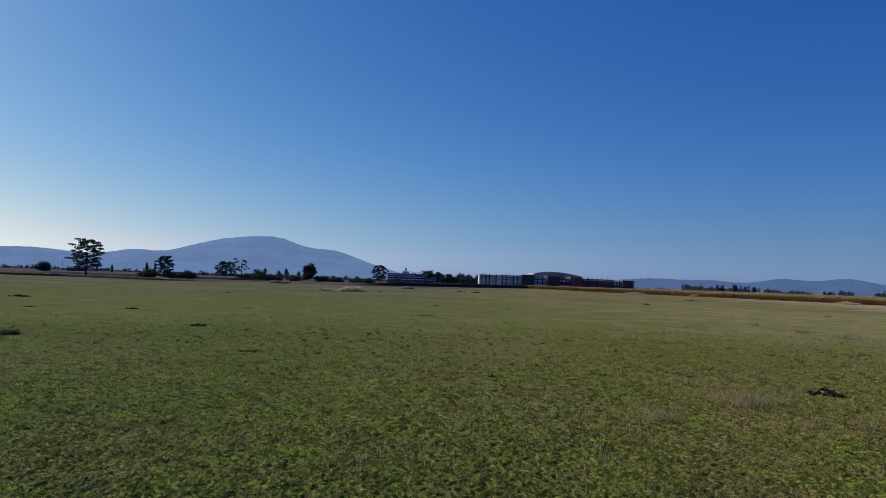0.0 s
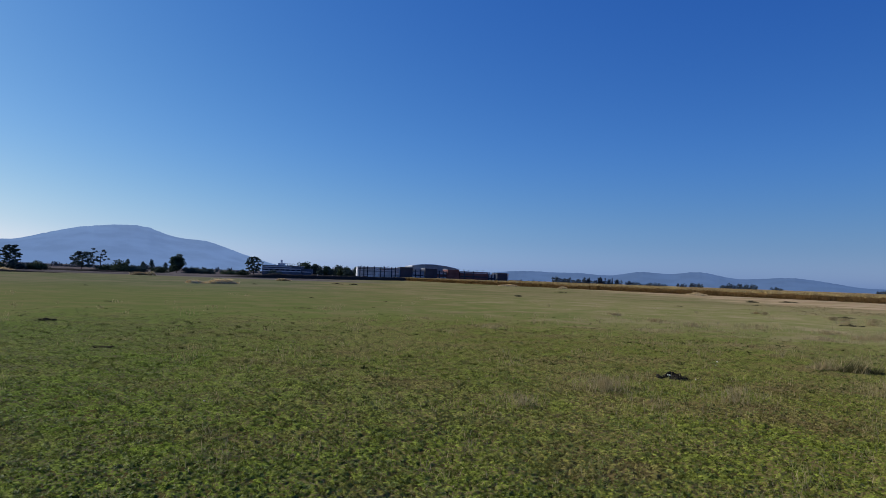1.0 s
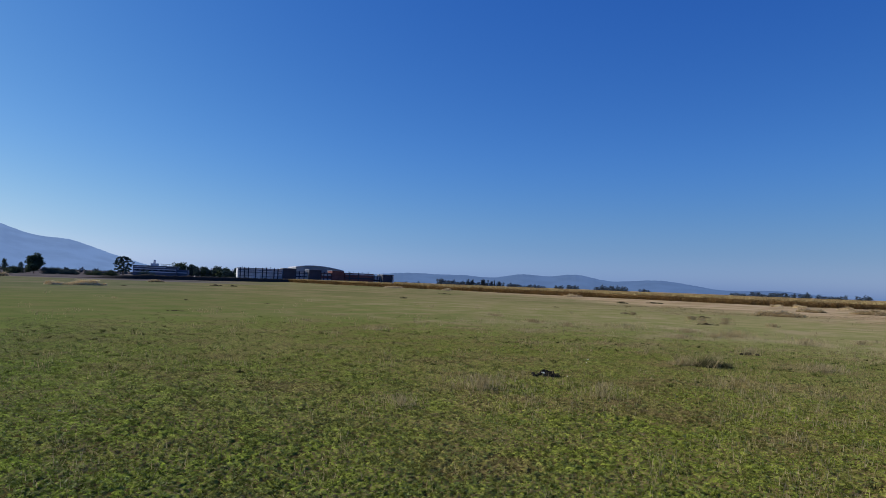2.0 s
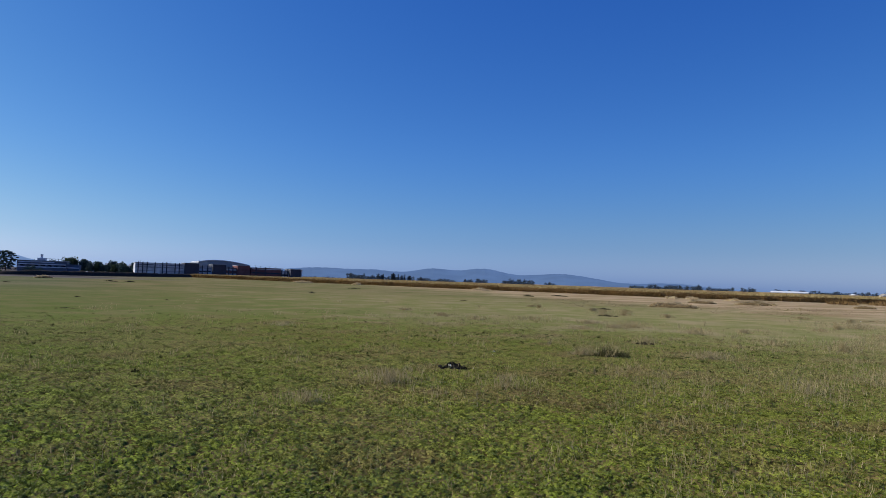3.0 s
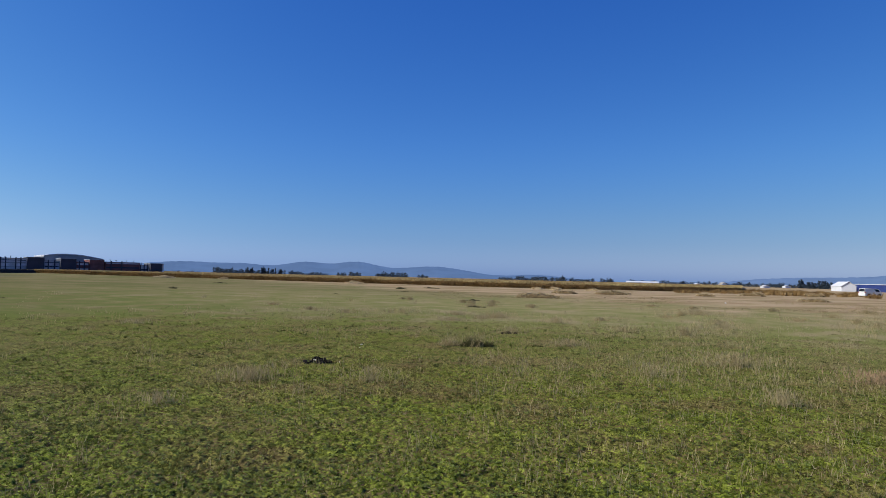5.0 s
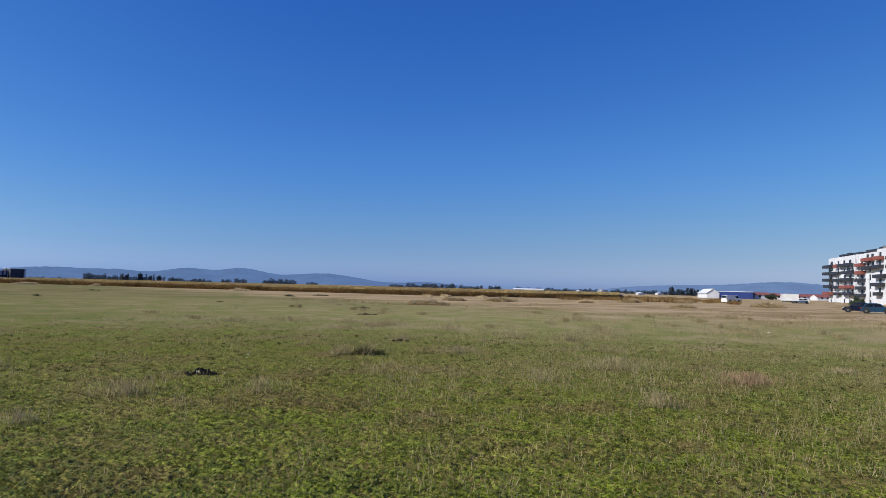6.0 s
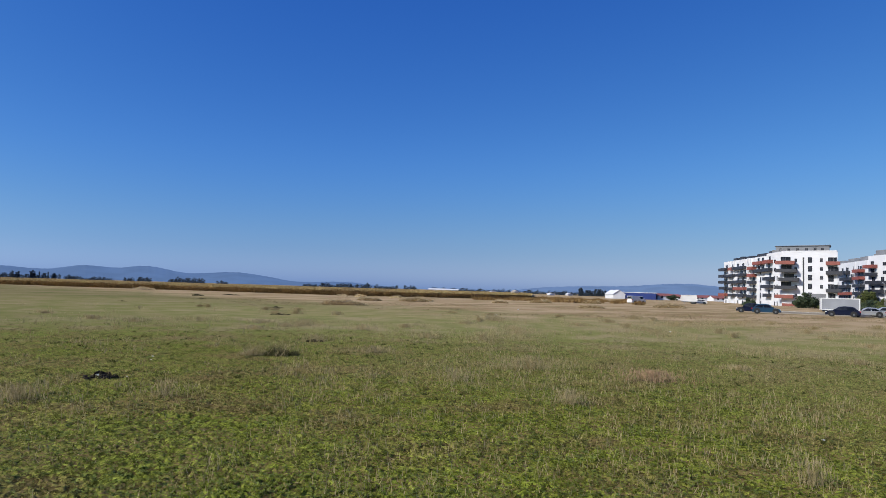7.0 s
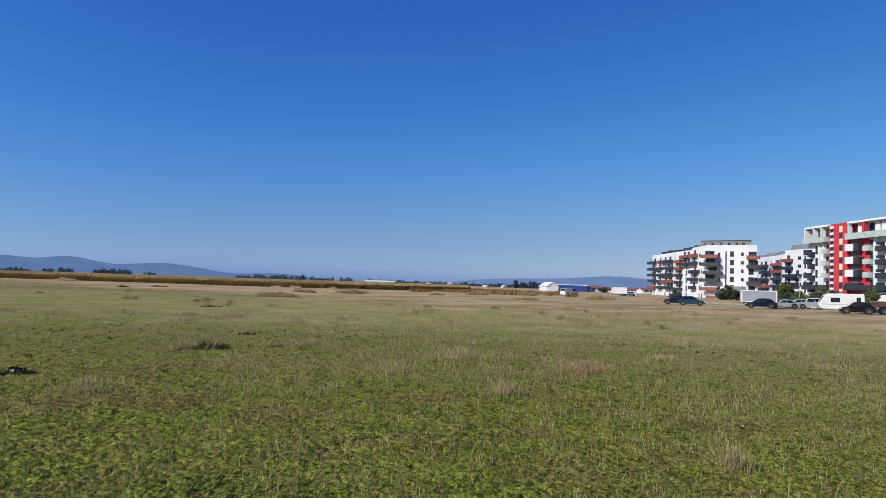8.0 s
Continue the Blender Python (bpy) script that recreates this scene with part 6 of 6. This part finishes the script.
def build_red_flats():
    P, Q = (194.0, 6.5), (157.0, -16.8)
    ob = root("flats", P[0], P[1], 0, 0, "white flats with a tall red stair strip and slate grey balconies", "flats", "blocks of flats")
    fac = Facade(ob, P, Q)
    n = Vector((0.532, -0.845, 0))
    back = [(x + 13 * 0.532, y - 13 * 0.845) for x, y in (Q, P)]
    body_of("wall", (P, Q, *back), -0.2, 16.0, M_WHITE, ob)
    inner = [fac.m @ Vector((s, d, 0)) + ob.location for s, d in ((-0.3, 2.0), (fac.length, 2.0), (fac.length, 13), (-0.3, 13))]
    body_of("attic", [(v.x, v.y) for v in inner], 16.0, 18.6, M_LOGGIA_SHADE, ob, "set-back top storey in shade grey")
    fac.panel("roof", -0.6, 9.6, 18.55, 19.0, M_WHITE, 1.2, "white flat roof edge")
    fac.put("roof", boxes("roof", [(0, 10.0, 0, 14, 0, 0.42)], M_WHITE), -0.4, 18.57, 1.0, "white flat roof")
    fac.put("roof", boxes("roof", [(0, fac.length - 16.0, 0, 14, 0, 0.42)], M_WHITE), 16.4, 18.57, 1.0, "white flat roof")
    fac.put("end_wall", boxes("end_wall", [(-0.55, -0.31, 0, 4.0, 0, 2.4)], M_WHITE), 0, 16.1, 1.1, "white loggia end wall")
    # the red strip with two columns of small windows and cream panels
    fac.put("stair_tower", boxes("stair_tower", [(0, 7.3, 0, 10, 0, 19.2)], M_RED), 8.8, -0.2, 0.6, "red stair tower")
    tower = Facade(ob, (0, 0), (1, 0))
    tower.m = fac.m @ Matrix.Translation((8.8, -0.6, 0))
    for k in range(12):
        z = 1.2 + 1.45 * k
        tower.window(1.3, z, 1.3, 0.75)
        tower.panel("cream_panel", 0.55, 2.0, z + 0.8, z + 1.35, M_WHITE, 0.12, "white sill panel")
    for k in range(6):
        z = 1.0 + 2.9 * k
        tower.window(4.7, z, 1.2, 1.35)
        tower.panel("cream_panel", 4.1, 5.3, z + 1.42, z + 2.75, M_CREAM, 0.05, "cream panel between two windows")
    # left of the strip
    fac.balcony(-0.7, 15.0, 9.4, 1.6, 1.15, M_TEAL, "frosted glass loggia front")
    for s in (-0.5, 3.2, 6.4):
        fac.panel("pillar", s, s + 0.25, 16.1, 18.55, M_WHITE, 1.2, "white loggia wall")
    for s in (2.0, 4.6, 7.4):
        att = fac.put("window", window_meshes(0.9, 1.2)[0], s, 16.8, -1.95)
        part("pane", window_meshes(0.9, 1.2)[1], att)
    for k in range(4):
        z = 12.2 - 2.9 * k
        fac.balcony(-0.7, z + (0.6 if k % 2 else 0), 1.7, 1.3, 1.2, M_SLATE, "slate grey balcony")
        fac.balcony(1.05, z - 0.6, 1.2, 1.3, 1.2, M_SLATE, "slate grey balcony")
        fac.window(3.0, z, 1.2, 2.0)
        fac.balcony(7.0, z, 1.75, 1.4, 1.05, M_TEAL if k < 3 else M_SLATE, "pale glass balcony")
        fac.window(7.6, z + 0.1, 1.5, 2.1)
    for s in (4.0, 5.6):
        fac.panel("pier", s, s + 0.7, 4.5, 15.0, M_WHITE, 0.4, "white upright pier")
    fac.balcony(-0.9, 3.6, 10.0, 1.7, 1.0, M_SLATE, "long slate grey parapet")
    # right of the strip
    r0 = 16.1
    fac.panel("red_wall", r0, 22.8, 0.2, 15.0, M_RED, 0.05, "red wall behind the balconies")
    fac.balcony(r0 + 0.3, 15.0, fac.length - r0 - 0.3, 1.6, 1.25, M_TEAL, "frosted glass loggia front")
    for s, w, m in ((16.4, 0.3, M_WHITE), (18.6, 1.6, M_WHITE), (21.3, 0.8, M_RED), (24.4, 1.6, M_WHITE), (26.6, 1.4, M_WHITE), (30.0, 0.4, M_WHITE), (34.0, 1.6, M_WHITE), (38.0, 0.4, M_WHITE)):
        fac.panel("loggia_wall", s, s + w, 16.2, 18.55, m, 0.9 if w < 1 else -1.8, "loggia wall panel")
    for k in range(4):
        z = 12.4 - 2.9 * k
        fac.balcony(r0 + 0.2, z, 3.0, 1.5, 1.45, M_WHITE if k < 3 else M_SLATE, "white solid balcony")
        fac.balcony(r0 + 3.25, z, 1.5, 1.5, 1.45, M_SLATE, "slate grey balcony")
        fac.panel("loggia_shade", r0 + 0.4, r0 + 2.9, z + 0.2, z + 2.75, M_LOGGIA_SHADE, 0.09, "grey panel coloured as the shade inside the loggia")
        fac.window(r0 + 4.0, z + 0.2, 1.5, 2.4)
        fac.balcony(r0 + 5.9, z - 0.2, 2.0, 1.2, 1.05, M_TEAL, "pale glass balcony")
        fac.window(r0 + 7.6, z + 0.1, 1.6, 2.1)
        for s in (26.2, 33.2):
            fac.balcony(s, z - 0.4, 2.3, 1.3, 1.0, M_SLATE, "slate grey balcony")
            fac.balcony(s + 0.2, z + 0.95, 1.2, 1.2, 0.5, M_SLATE, "slate grey balcony")
            fac.window(s + 2.4, z + 0.9, 1.2, 1.5)
    for s in (24.4, 31.0, 38.0):
        fac.panel("pier", s, s + 1.2, 0.2, 15.0, M_WHITE, 0.35, "white upright pier")
    fac.balcony(r0 + 0.2, 3.6, fac.length - r0, 1.8, 1.0, M_SLATE, "long slate grey parapet")
    for s, w in ((17.0, 1.6), (22.9, 3.2), (27.2, 3.6), (32.0, 4.5), (38.0, 4.0)):
        fac.panel("garden_screen", s, s + w, 0.3, 2.6, M_WHITE, 1.0, "white terrace screen")
    for s in (17.5, 21.0, 26.5, 29.0, 34.0):
        fac.window(s, 0.9, 1.8, 1.8)
    # low brown garden wall before the block
    gw = root("garden_wall", 150.0, -7.0, 0, -58, "low brown garden wall before the flats", "wall")
    part("wall", boxes("wall", [(-14, 6, 0, 0.3, -0.1, 1.25)], M_BRICK), gw)
    part("coping", boxes("coping", [(-14.1, 6.1, -0.06, 0.36, 1.25, 1.35)], M_KERB), gw)


# ---- road and vehicles ----
def build_road():
    bm = bmesh.new()
    pts = ((112, 22), (111, 15), (108, 0), (104, -40), (112, -42), (122, 0), (126, 20), (126.2, 22))
    lo = [bm.verts.new((x, y, -0.1)) for x, y in pts]
    hi = [bm.verts.new((x, y, 0.045)) for x, y in pts]
    bm.faces.new(lo), bm.faces.new(hi)
    for i in range(len(pts)):
        k = (i + 1) % len(pts)
        bm.faces.new((lo[i], lo[k], hi[k], hi[i]))
    tagged(new("road", finish("road", bm, M_ASPHALT)), "worn grey asphalt parking lane", "road", kind="structure")
    kerb = new("kerb")
    tagged(kerb, "low concrete kerb along the parking lane", "kerb", kind="structure")
    edge = ((126.5, 22), (122.3, 0), (112.3, -42))
    stone = boxes("kerbstone", [(0, 1.96, 0, 0.16, -0.1, 0.16)], M_KERB, 0.02)
    for (x0, y0), (x1, y1) in zip(edge, edge[1:]):
        n = int(math.hypot(x1 - x0, y1 - y0) / 2)
        for k in range(n):
            part("kerbstone", stone, kerb, pose(x0 + (x1 - x0) * k / n, y0 + (y1 - y0) * k / n, 0, 0, 0, math.degrees(math.atan2(y1 - y0, x1 - x0))))


def wheel_of(ob, x, y, r, parts=("tyre", "rim")):
    bm = bmesh.new()
    bmesh.ops.create_cone(bm, cap_ends=True, segments=16, radius1=r, radius2=r, depth=0.22, matrix=pose(0, 0, 0, 90))
    tyre = part("wheel", finish("wheel", bm, M_TYRE, 0.03), ob, pose(x, y, r))
    bm = bmesh.new()
    s = -1 if y < 0 else 1
    bmesh.ops.create_cone(bm, cap_ends=True, segments=12, radius1=r * 0.48, radius2=r * 0.48, depth=0.04, matrix=pose(0, s * 0.11, 0, 90))
    part("rim", finish("rim", bm, M_RIM, 0.008), tyre, None, "alloy rim")


def car(name, label, category, x, y, turn, length, height, width, style, paint, z=0.0, group="parked vehicles"):
    """x forwards, on its wheels. The body is a lofted side profile, narrower towards the roof."""
    ob = root(name, x, y, z, turn, label, category, group)
    L, H, W = length, height, width / 2
    shoulder = H * 0.60
    if style == "hatch":
        roof = ((0.27, shoulder), (0.10, H * 0.97), (-0.28, H), (-0.44, shoulder + 0.02))
        top = ((0.5, H * 0.36), (0.49, H * 0.48), (0.28, shoulder), (-0.45, shoulder + 0.04), (-0.495, H * 0.5), (-0.5, H * 0.3))
    elif style == "saloon":
        roof = ((0.23, shoulder), (0.06, H * 0.98), (-0.20, H), (-0.38, shoulder + 0.02))
        top = ((0.5, H * 0.36), (0.49, H * 0.48), (0.25, shoulder), (-0.40, shoulder + 0.03), (-0.49, shoulder - 0.04), (-0.5, H * 0.3))
    elif style == "suv":
        roof = ((0.25, shoulder), (0.14, H * 0.97), (-0.40, H), (-0.49, shoulder + 0.02))
        top = ((0.5, H * 0.36), (0.49, H * 0.52), (0.27, shoulder), (-0.49, shoulder + 0.04), (-0.5, H * 0.5), (-0.5, H * 0.3))
    else:
        roof = ((0.40, shoulder), (0.30, H * 0.97), (-0.48, H), (-0.5, shoulder + 0.02))
        top = ((0.5, H * 0.30), (0.49, H * 0.45), (0.41, shoulder), (-0.5, shoulder + 0.02), (-0.5, H * 0.3))
    low = [(top[-1][0], 0.22), (top[0][0], 0.22)]

    def loft(name, prof, inset, material, label=""):
        bm = bmesh.new()
        a, b = [], []
        for (px, pz), k in prof:
            yy = W * k
            a.append(bm.verts.new((px * L, -yy, pz)))
            b.append(bm.verts.new((px * L, yy, pz)))
        bm.faces.new(a), bm.faces.new(b[::-1])
        for i in range(len(a)):
            k = (i + 1) % len(a)
            bm.faces.new((a[i], b[i], b[k], a[k]))
        return part(name, finish(name, bm, material, inset), ob, None, label)
    # the body's upper line swells a little between its corners and is tucked in towards nose and tail
    line = []
    for (x0, z0), (x1, z1) in zip(top, top[1:]):
        line.append((x0, z0))
        if abs(x1 - x0) > 0.1:
            line += [(x0 + (x1 - x0) * k, z0 + (z1 - z0) * k + 0.03 * math.sin(math.pi * k)) for k in (0.25, 0.5, 0.75)]
    line.append(top[-1])
    loft("body", [((px, pz), (1.0 if pz < H * 0.5 else 0.96) * (1 - 0.9 * max(0.0, abs(px) - 0.40) ** 1.2)) for px, pz in line] + [((px, pz), 0.88) for px, pz in low], 0.05, paint)
    (ax, az), (bx, bz), (cx, cz), (dx, dz) = roof
    arch = [((ax, az), 0.92), ((ax + (bx - ax) * 0.8, az + (bz - az) * 0.86), 0.79), ((bx, bz), 0.75), ((bx + (cx - bx) * 0.33, H + 0.025), 0.73), ((bx + (cx - bx) * 0.7, H + 0.02), 0.73),
            ((cx, cz - 0.02), 0.74), ((cx + (dx - cx) * 0.35, cz + (dz - cz) * 0.22), 0.78), ((dx, dz), 0.90)]
    loft("cabin", arch, 0.03, paint)
    # dark wheel arches
    for s in (-1, 1):
        for f in (0.32, -0.31):
            bm = bmesh.new()
            bmesh.ops.create_cone(bm, cap_ends=True, segments=18, radius1=0.40, radius2=0.40, depth=0.06, matrix=pose(f * L, s * (W - 0.022), 0.36, 90))
            part("wheel_arch", finish("wheel_arch", bm, M_TYRE), ob, None, "dark wheel arch")
    # side glass and screens, a hand's breadth inside the cabin's outline
    (fx, fz), (rx, rz), (bx, bz), (tx, tz) = roof
    for s in (-1, 1):
        edges = ((0.10, 0.48), (0.54, 0.94)) if style != "van" else ((0.04, 0.30),)
        for u0, u1 in edges:
            bm = bmesh.new()
            lo0, lo1 = fx + (tx - fx) * u0, fx + (tx - fx) * u1
            hi0, hi1 = rx + (bx - rx) * max(0.02, u0 - 0.06), rx + (bx - rx) * min(0.98, u1 + 0.02)
            zl, zh = fz + 0.07, H * 0.92
            v = [bm.verts.new(p) for p in ((lo0 * L, s * W * 0.93, zl), (lo1 * L, s * W * 0.93, zl), (hi1 * L, s * W * 0.80, zh), (hi0 * L, s * W * 0.80, zh))]
            w2 = [bm.verts.new((q.co.x, q.co.y - s * 0.05, q.co.z)) for q in v]
            bm.faces.new(v), bm.faces.new(w2[::-1])
            for i in range(4):
                bm.faces.new((v[i], v[(i + 1) % 4], w2[(i + 1) % 4], w2[i]))
            part("side_window", finish("side_window", bm, M_CARGLASS), ob, None, "dark side window")
    for nm, (ax, az), (cx, cz), off in (("windscreen", roof[0], roof[1], 0.03), ("rear_window", roof[3], roof[2], -0.03)):
        bm = bmesh.new()
        q = [(ax * L + off, -W * 0.80, az + 0.05), (ax * L + off, W * 0.80, az + 0.05), (cx * L + off, W * 0.66, cz - 0.08), (cx * L + off, -W * 0.66, cz - 0.08)]
        v = [bm.verts.new(p) for p in q]
        w2 = [bm.verts.new((p[0] - off * 2, p[1], p[2])) for p in q]
        bm.faces.new(v), bm.faces.new(w2[::-1])
        for i in range(4):
            bm.faces.new((v[i], v[(i + 1) % 4], w2[(i + 1) % 4], w2[i]))
        part(nm, finish(nm, bm, M_CARGLASS), ob, None, "dark glass")
    for s in (-1, 1):
        part("headlight", boxes("headlight", [(L * 0.46, L * 0.498, s * W * 0.78 - 0.16, s * W * 0.78 + 0.16, H * 0.40, H * 0.48)], M_LAMPGLASS, 0.02), ob, None, "clear headlight")
        part("tail_light", boxes("tail_light", [(-L * 0.503, -L * 0.47, s * W * 0.82 - 0.1, s * W * 0.82 + 0.1, H * 0.46, H * 0.58)], M_TAIL, 0.02), ob, None, "red tail light")
        part("mirror", boxes("mirror", [(fx * L - 0.25, fx * L - 0.1, s * W * 1.0 - 0.1, s * W * 1.0 + 0.1, shoulder + 0.03, shoulder + 0.17)], paint, 0.02), ob)
        r = 0.31 if style in ("hatch", "saloon") else 0.35
        for f in (0.32, -0.31):
            wheel_of(ob, f * L, s * (W - 0.07), r)
    part("bumper", boxes("bumper", [(L * 0.485, L * 0.512, -W * 0.9, W * 0.9, 0.22, 0.42)], M_TYRE, 0.02), ob, None, "dark bumper")
    return ob


def caravan(x, y, turn):
    ob = root("caravan", x, y, 0.0, turn, "white touring caravan parked on the lane", "caravan", "parked vehicles")
    ob.scale = (0.92, 0.92, 1.02)
    prof = ((2.6, 0.7), (2.65, 1.1), (1.95, 2.12), (1.5, 2.28), (-2.5, 2.32), (-2.65, 2.15), (-2.65, 0.65), (-2.3, 0.42), (2.3, 0.42))
    bm = bmesh.new()
    a = [bm.verts.new((px, -1.1, pz)) for px, pz in prof]
    b = [bm.verts.new((px, 1.1, pz)) for px, pz in prof]
    bm.faces.new(a), bm.faces.new(b[::-1])
    for i in range(len(a)):
        k = (i + 1) % len(a)
        bm.faces.new((a[i], b[i], b[k], a[k]))
    part("body", finish("body", bm, M_VANWHITE, 0.06), ob)
    for s in (-1, 1):
        for x0, x1, z0, z1 in ((0.2, 1.3, 1.25, 1.8), (-2.2, -1.7, 1.35, 1.9)):
            part("window", boxes("window", [(x0, x1, s * 1.11 - 0.03, s * 1.11 + 0.03, z0, z1)], M_CARGLASS, 0.02), ob, None, "dark acrylic window")
        part("stripe", boxes("stripe", [(-2.5, 2.4, s * 1.105 - 0.01, s * 1.105 + 0.01, 0.95, 1.03)], M_SILVER), ob, None, "grey stripe")
        part("door", boxes("door", [(-1.35, -0.7, s * 1.105 - 0.015, s * 1.105 + 0.015, 0.55, 2.05)], M_VANWHITE, 0.01), ob)
        wheel_of(ob, -0.5, s * 0.98, 0.33)
    bm = bmesh.new()
    v = [bm.verts.new(p) for p in ((2.56, -0.85, 1.22), (2.56, 0.85, 1.22), (2.06, 0.8, 1.95), (2.06, -0.8, 1.95), (2.63, -0.85, 1.25), (2.63, 0.85, 1.25), (2.14, 0.8, 1.98), (2.14, -0.8, 1.98))]
    for q in ((0, 1, 2, 3), (4, 5, 6, 7), (0, 1, 5, 4), (1, 2, 6, 5), (2, 3, 7, 6), (3, 0, 4, 7)):
        bm.faces.new([v[i] for i in q])
    part("front_window", finish("front_window", bm, M_CARGLASS), ob, None, "large dark front window")
    bm = bmesh.new()
    tube(bm, (2.2, 0.5, 0.5), (3.6, 0, 0.5), 0.05, 0.05)
    tube(bm, (2.2, -0.5, 0.5), (3.6, 0, 0.5), 0.05, 0.05)
    tube(bm, (3.4, 0, 0.0), (3.4, 0, 0.75), 0.04, 0.04)
    part("drawbar", finish("drawbar", bm, M_STEEL), ob)
    part("roof_vent", boxes("roof_vent", [(-0.3, 0.3, -0.3, 0.3, 2.28, 2.40)], M_SILVER, 0.03), ob)


def trailer(x, y, turn, L, W, H, z0, label, sheet, z=0.0, name="box_trailer"):
    """A box trailer: sheeted box with frame rails, chassis, two axles and landing legs."""
    ob = root(name, x, y, z, turn, label, "trailer", "parked vehicles")
    part("box", boxes("box", [(-L / 2, L / 2, -W / 2, W / 2, z0, H)], sheet, 0.03), ob)
    rails = []
    for s in (-1, 1):
        rails += [(-L / 2 - 0.02, L / 2 + 0.02, s * W / 2 - 0.04, s * W / 2 + 0.04, z, z + 0.14) for z in (z0, H - 0.12)]
        rails += [(e * L / 2 - 0.07, e * L / 2 + 0.07, s * W / 2 - 0.045, s * W / 2 + 0.045, z0, H) for e in (-1, 1)]
    part("frame", boxes("frame", rails, M_VANWHITE), ob, None, "pale edge rails")
    part("front_wall", boxes("front_wall", [(L / 2 - 0.03, L / 2 + 0.05, -W / 2 + 0.05, W / 2 - 0.05, z0 + 0.1, H - 0.1)], M_VANWHITE), ob, None, "white end wall")
    part("chassis", boxes("chassis", [(-L / 2 + 0.2, L / 2 - 0.2, -0.5, -0.38, z0 - 0.25, z0), (-L / 2 + 0.2, L / 2 - 0.2, 0.38, 0.5, z0 - 0.25, z0), (-L / 2, -L / 2 + 0.1, -W / 2, W / 2, 0.4, 0.55)], M_DARKSHED), ob, None, "dark chassis beams")
    for s in (-1, 1):
        for f in (-0.32, -0.20):
            wheel_of(ob, f * L, s * (W / 2 - 0.18), 0.42)
        part("landing_leg", boxes("landing_leg", [(L * 0.3 - 0.06, L * 0.3 + 0.06, s * 0.6 - 0.06, s * 0.6 + 0.06, 0, z0)], M_STEEL), ob)
    return ob


def street_lamp(x, y, h, turn):
    ob = root("street_lamp", x, y, 0, turn, "slender pale street lamp with one arm", "street lamp", "street lamps")
    bm = bmesh.new()
    tube(bm, (0, 0, -0.2), (0, 0, h), 0.10, 0.06, 8)
    part("pole", finish("pole", bm, M_STEEL), ob)
    bm = bmesh.new()
    tube(bm, (0, 0, h - 0.05), (1.2, 0, h + 0.2), 0.05, 0.04, 6)
    part("arm", finish("arm", bm, M_STEEL), ob)
    part("lantern", boxes("lantern", [(1.1, 1.7, -0.12, 0.12, h + 0.12, h + 0.26)], M_LAMPGLASS, 0.03), ob)


def build_vehicles():
    C = "parked vehicles"
    car("car", "dark navy hatchback parked at the meadow's edge", "car", 108.3, 21.6, 100, 3.6, 1.36, 1.68, "hatch", M_NAVY)
    car("car", "dark blue hatchback parked at the meadow's edge", "car", 104.5, 18.7, -80, 3.7, 1.34, 1.68, "hatch", M_BLUEPAINT)
    trailer(117.5, 11.0, 101, 4.9, 2.2, 2.45, 0.65, "grey sheeted box trailer with pale end wall", M_TRAILER, 0.045)
    car("car", "dark navy hatchback parked before the box trailer", "car", 106.5, 9.6, 97, 4.1, 1.36, 1.7, "hatch", M_NAVY)
    car("car", "silver low saloon parked in the row", "car", 109.5, 6.9, 100, 4.0, 1.26, 1.7, "saloon", M_SILVER, 0.045)
    car("car", "grey saloon parked in the row", "car", 114.5, 5.3, 100, 4.2, 1.36, 1.72, "saloon", M_SILVER, 0.045)
    car("car", "silver off-roader parked beside the caravan", "car", 110.2, 3.5, 95, 3.4, 1.62, 1.74, "suv", M_SILVER, 0.045)
    caravan(98.2, -0.1, 97)
    car("car", "black hatchback parked before the caravan", "car", 94.6, -1.8, 95, 3.6, 1.40, 1.7, "hatch", M_BLACK)
    car("van", "dark navy van parked in the row", "van", 97.5, -5.9, 95, 4.2, 1.6, 1.8, "suv", M_NAVY)
    car("car", "white car parked behind the row", "car", 121.0, 0.9, 100, 4.0, 1.4, 1.7, "hatch", M_VANWHITE, 0.045)
    x, y = at_az(70.3, 178)
    car("van", "white panel van at the field's edge", "van", x, y, -20, 5.0, 1.85, 1.9, "van", M_VANWHITE)
    x, y = at_az(74.3, 214)
    trailer(x, y, 108, 4.3, 2.2, 2.6, 0.7, "white box body parked at the field's edge", M_VANWHITE)
    x, y = at_az(75.1, 218)
    car("car", "white car beside the box body", "car", x, y, 105, 4.2, 1.5, 1.75, "hatch", M_VANWHITE)
    x, y = at_az(79.4, 160)
    street_lamp(x, y, 5.6, 20)
    x, y = at_az(87.4, 190)
    street_lamp(x, y, 6.5, 20)


build_bank()
build_maize()
build_tufts()
build_clods()
build_trees()
build_far_woods()
build_sheds()
build_white_flats()
build_back_flats()
build_red_flats()
build_road()
build_vehicles()
build_stalks()
build_dry_belt()
build_tussocks()
build_litter()
build_rosettes()
build_turf()
build_sod()
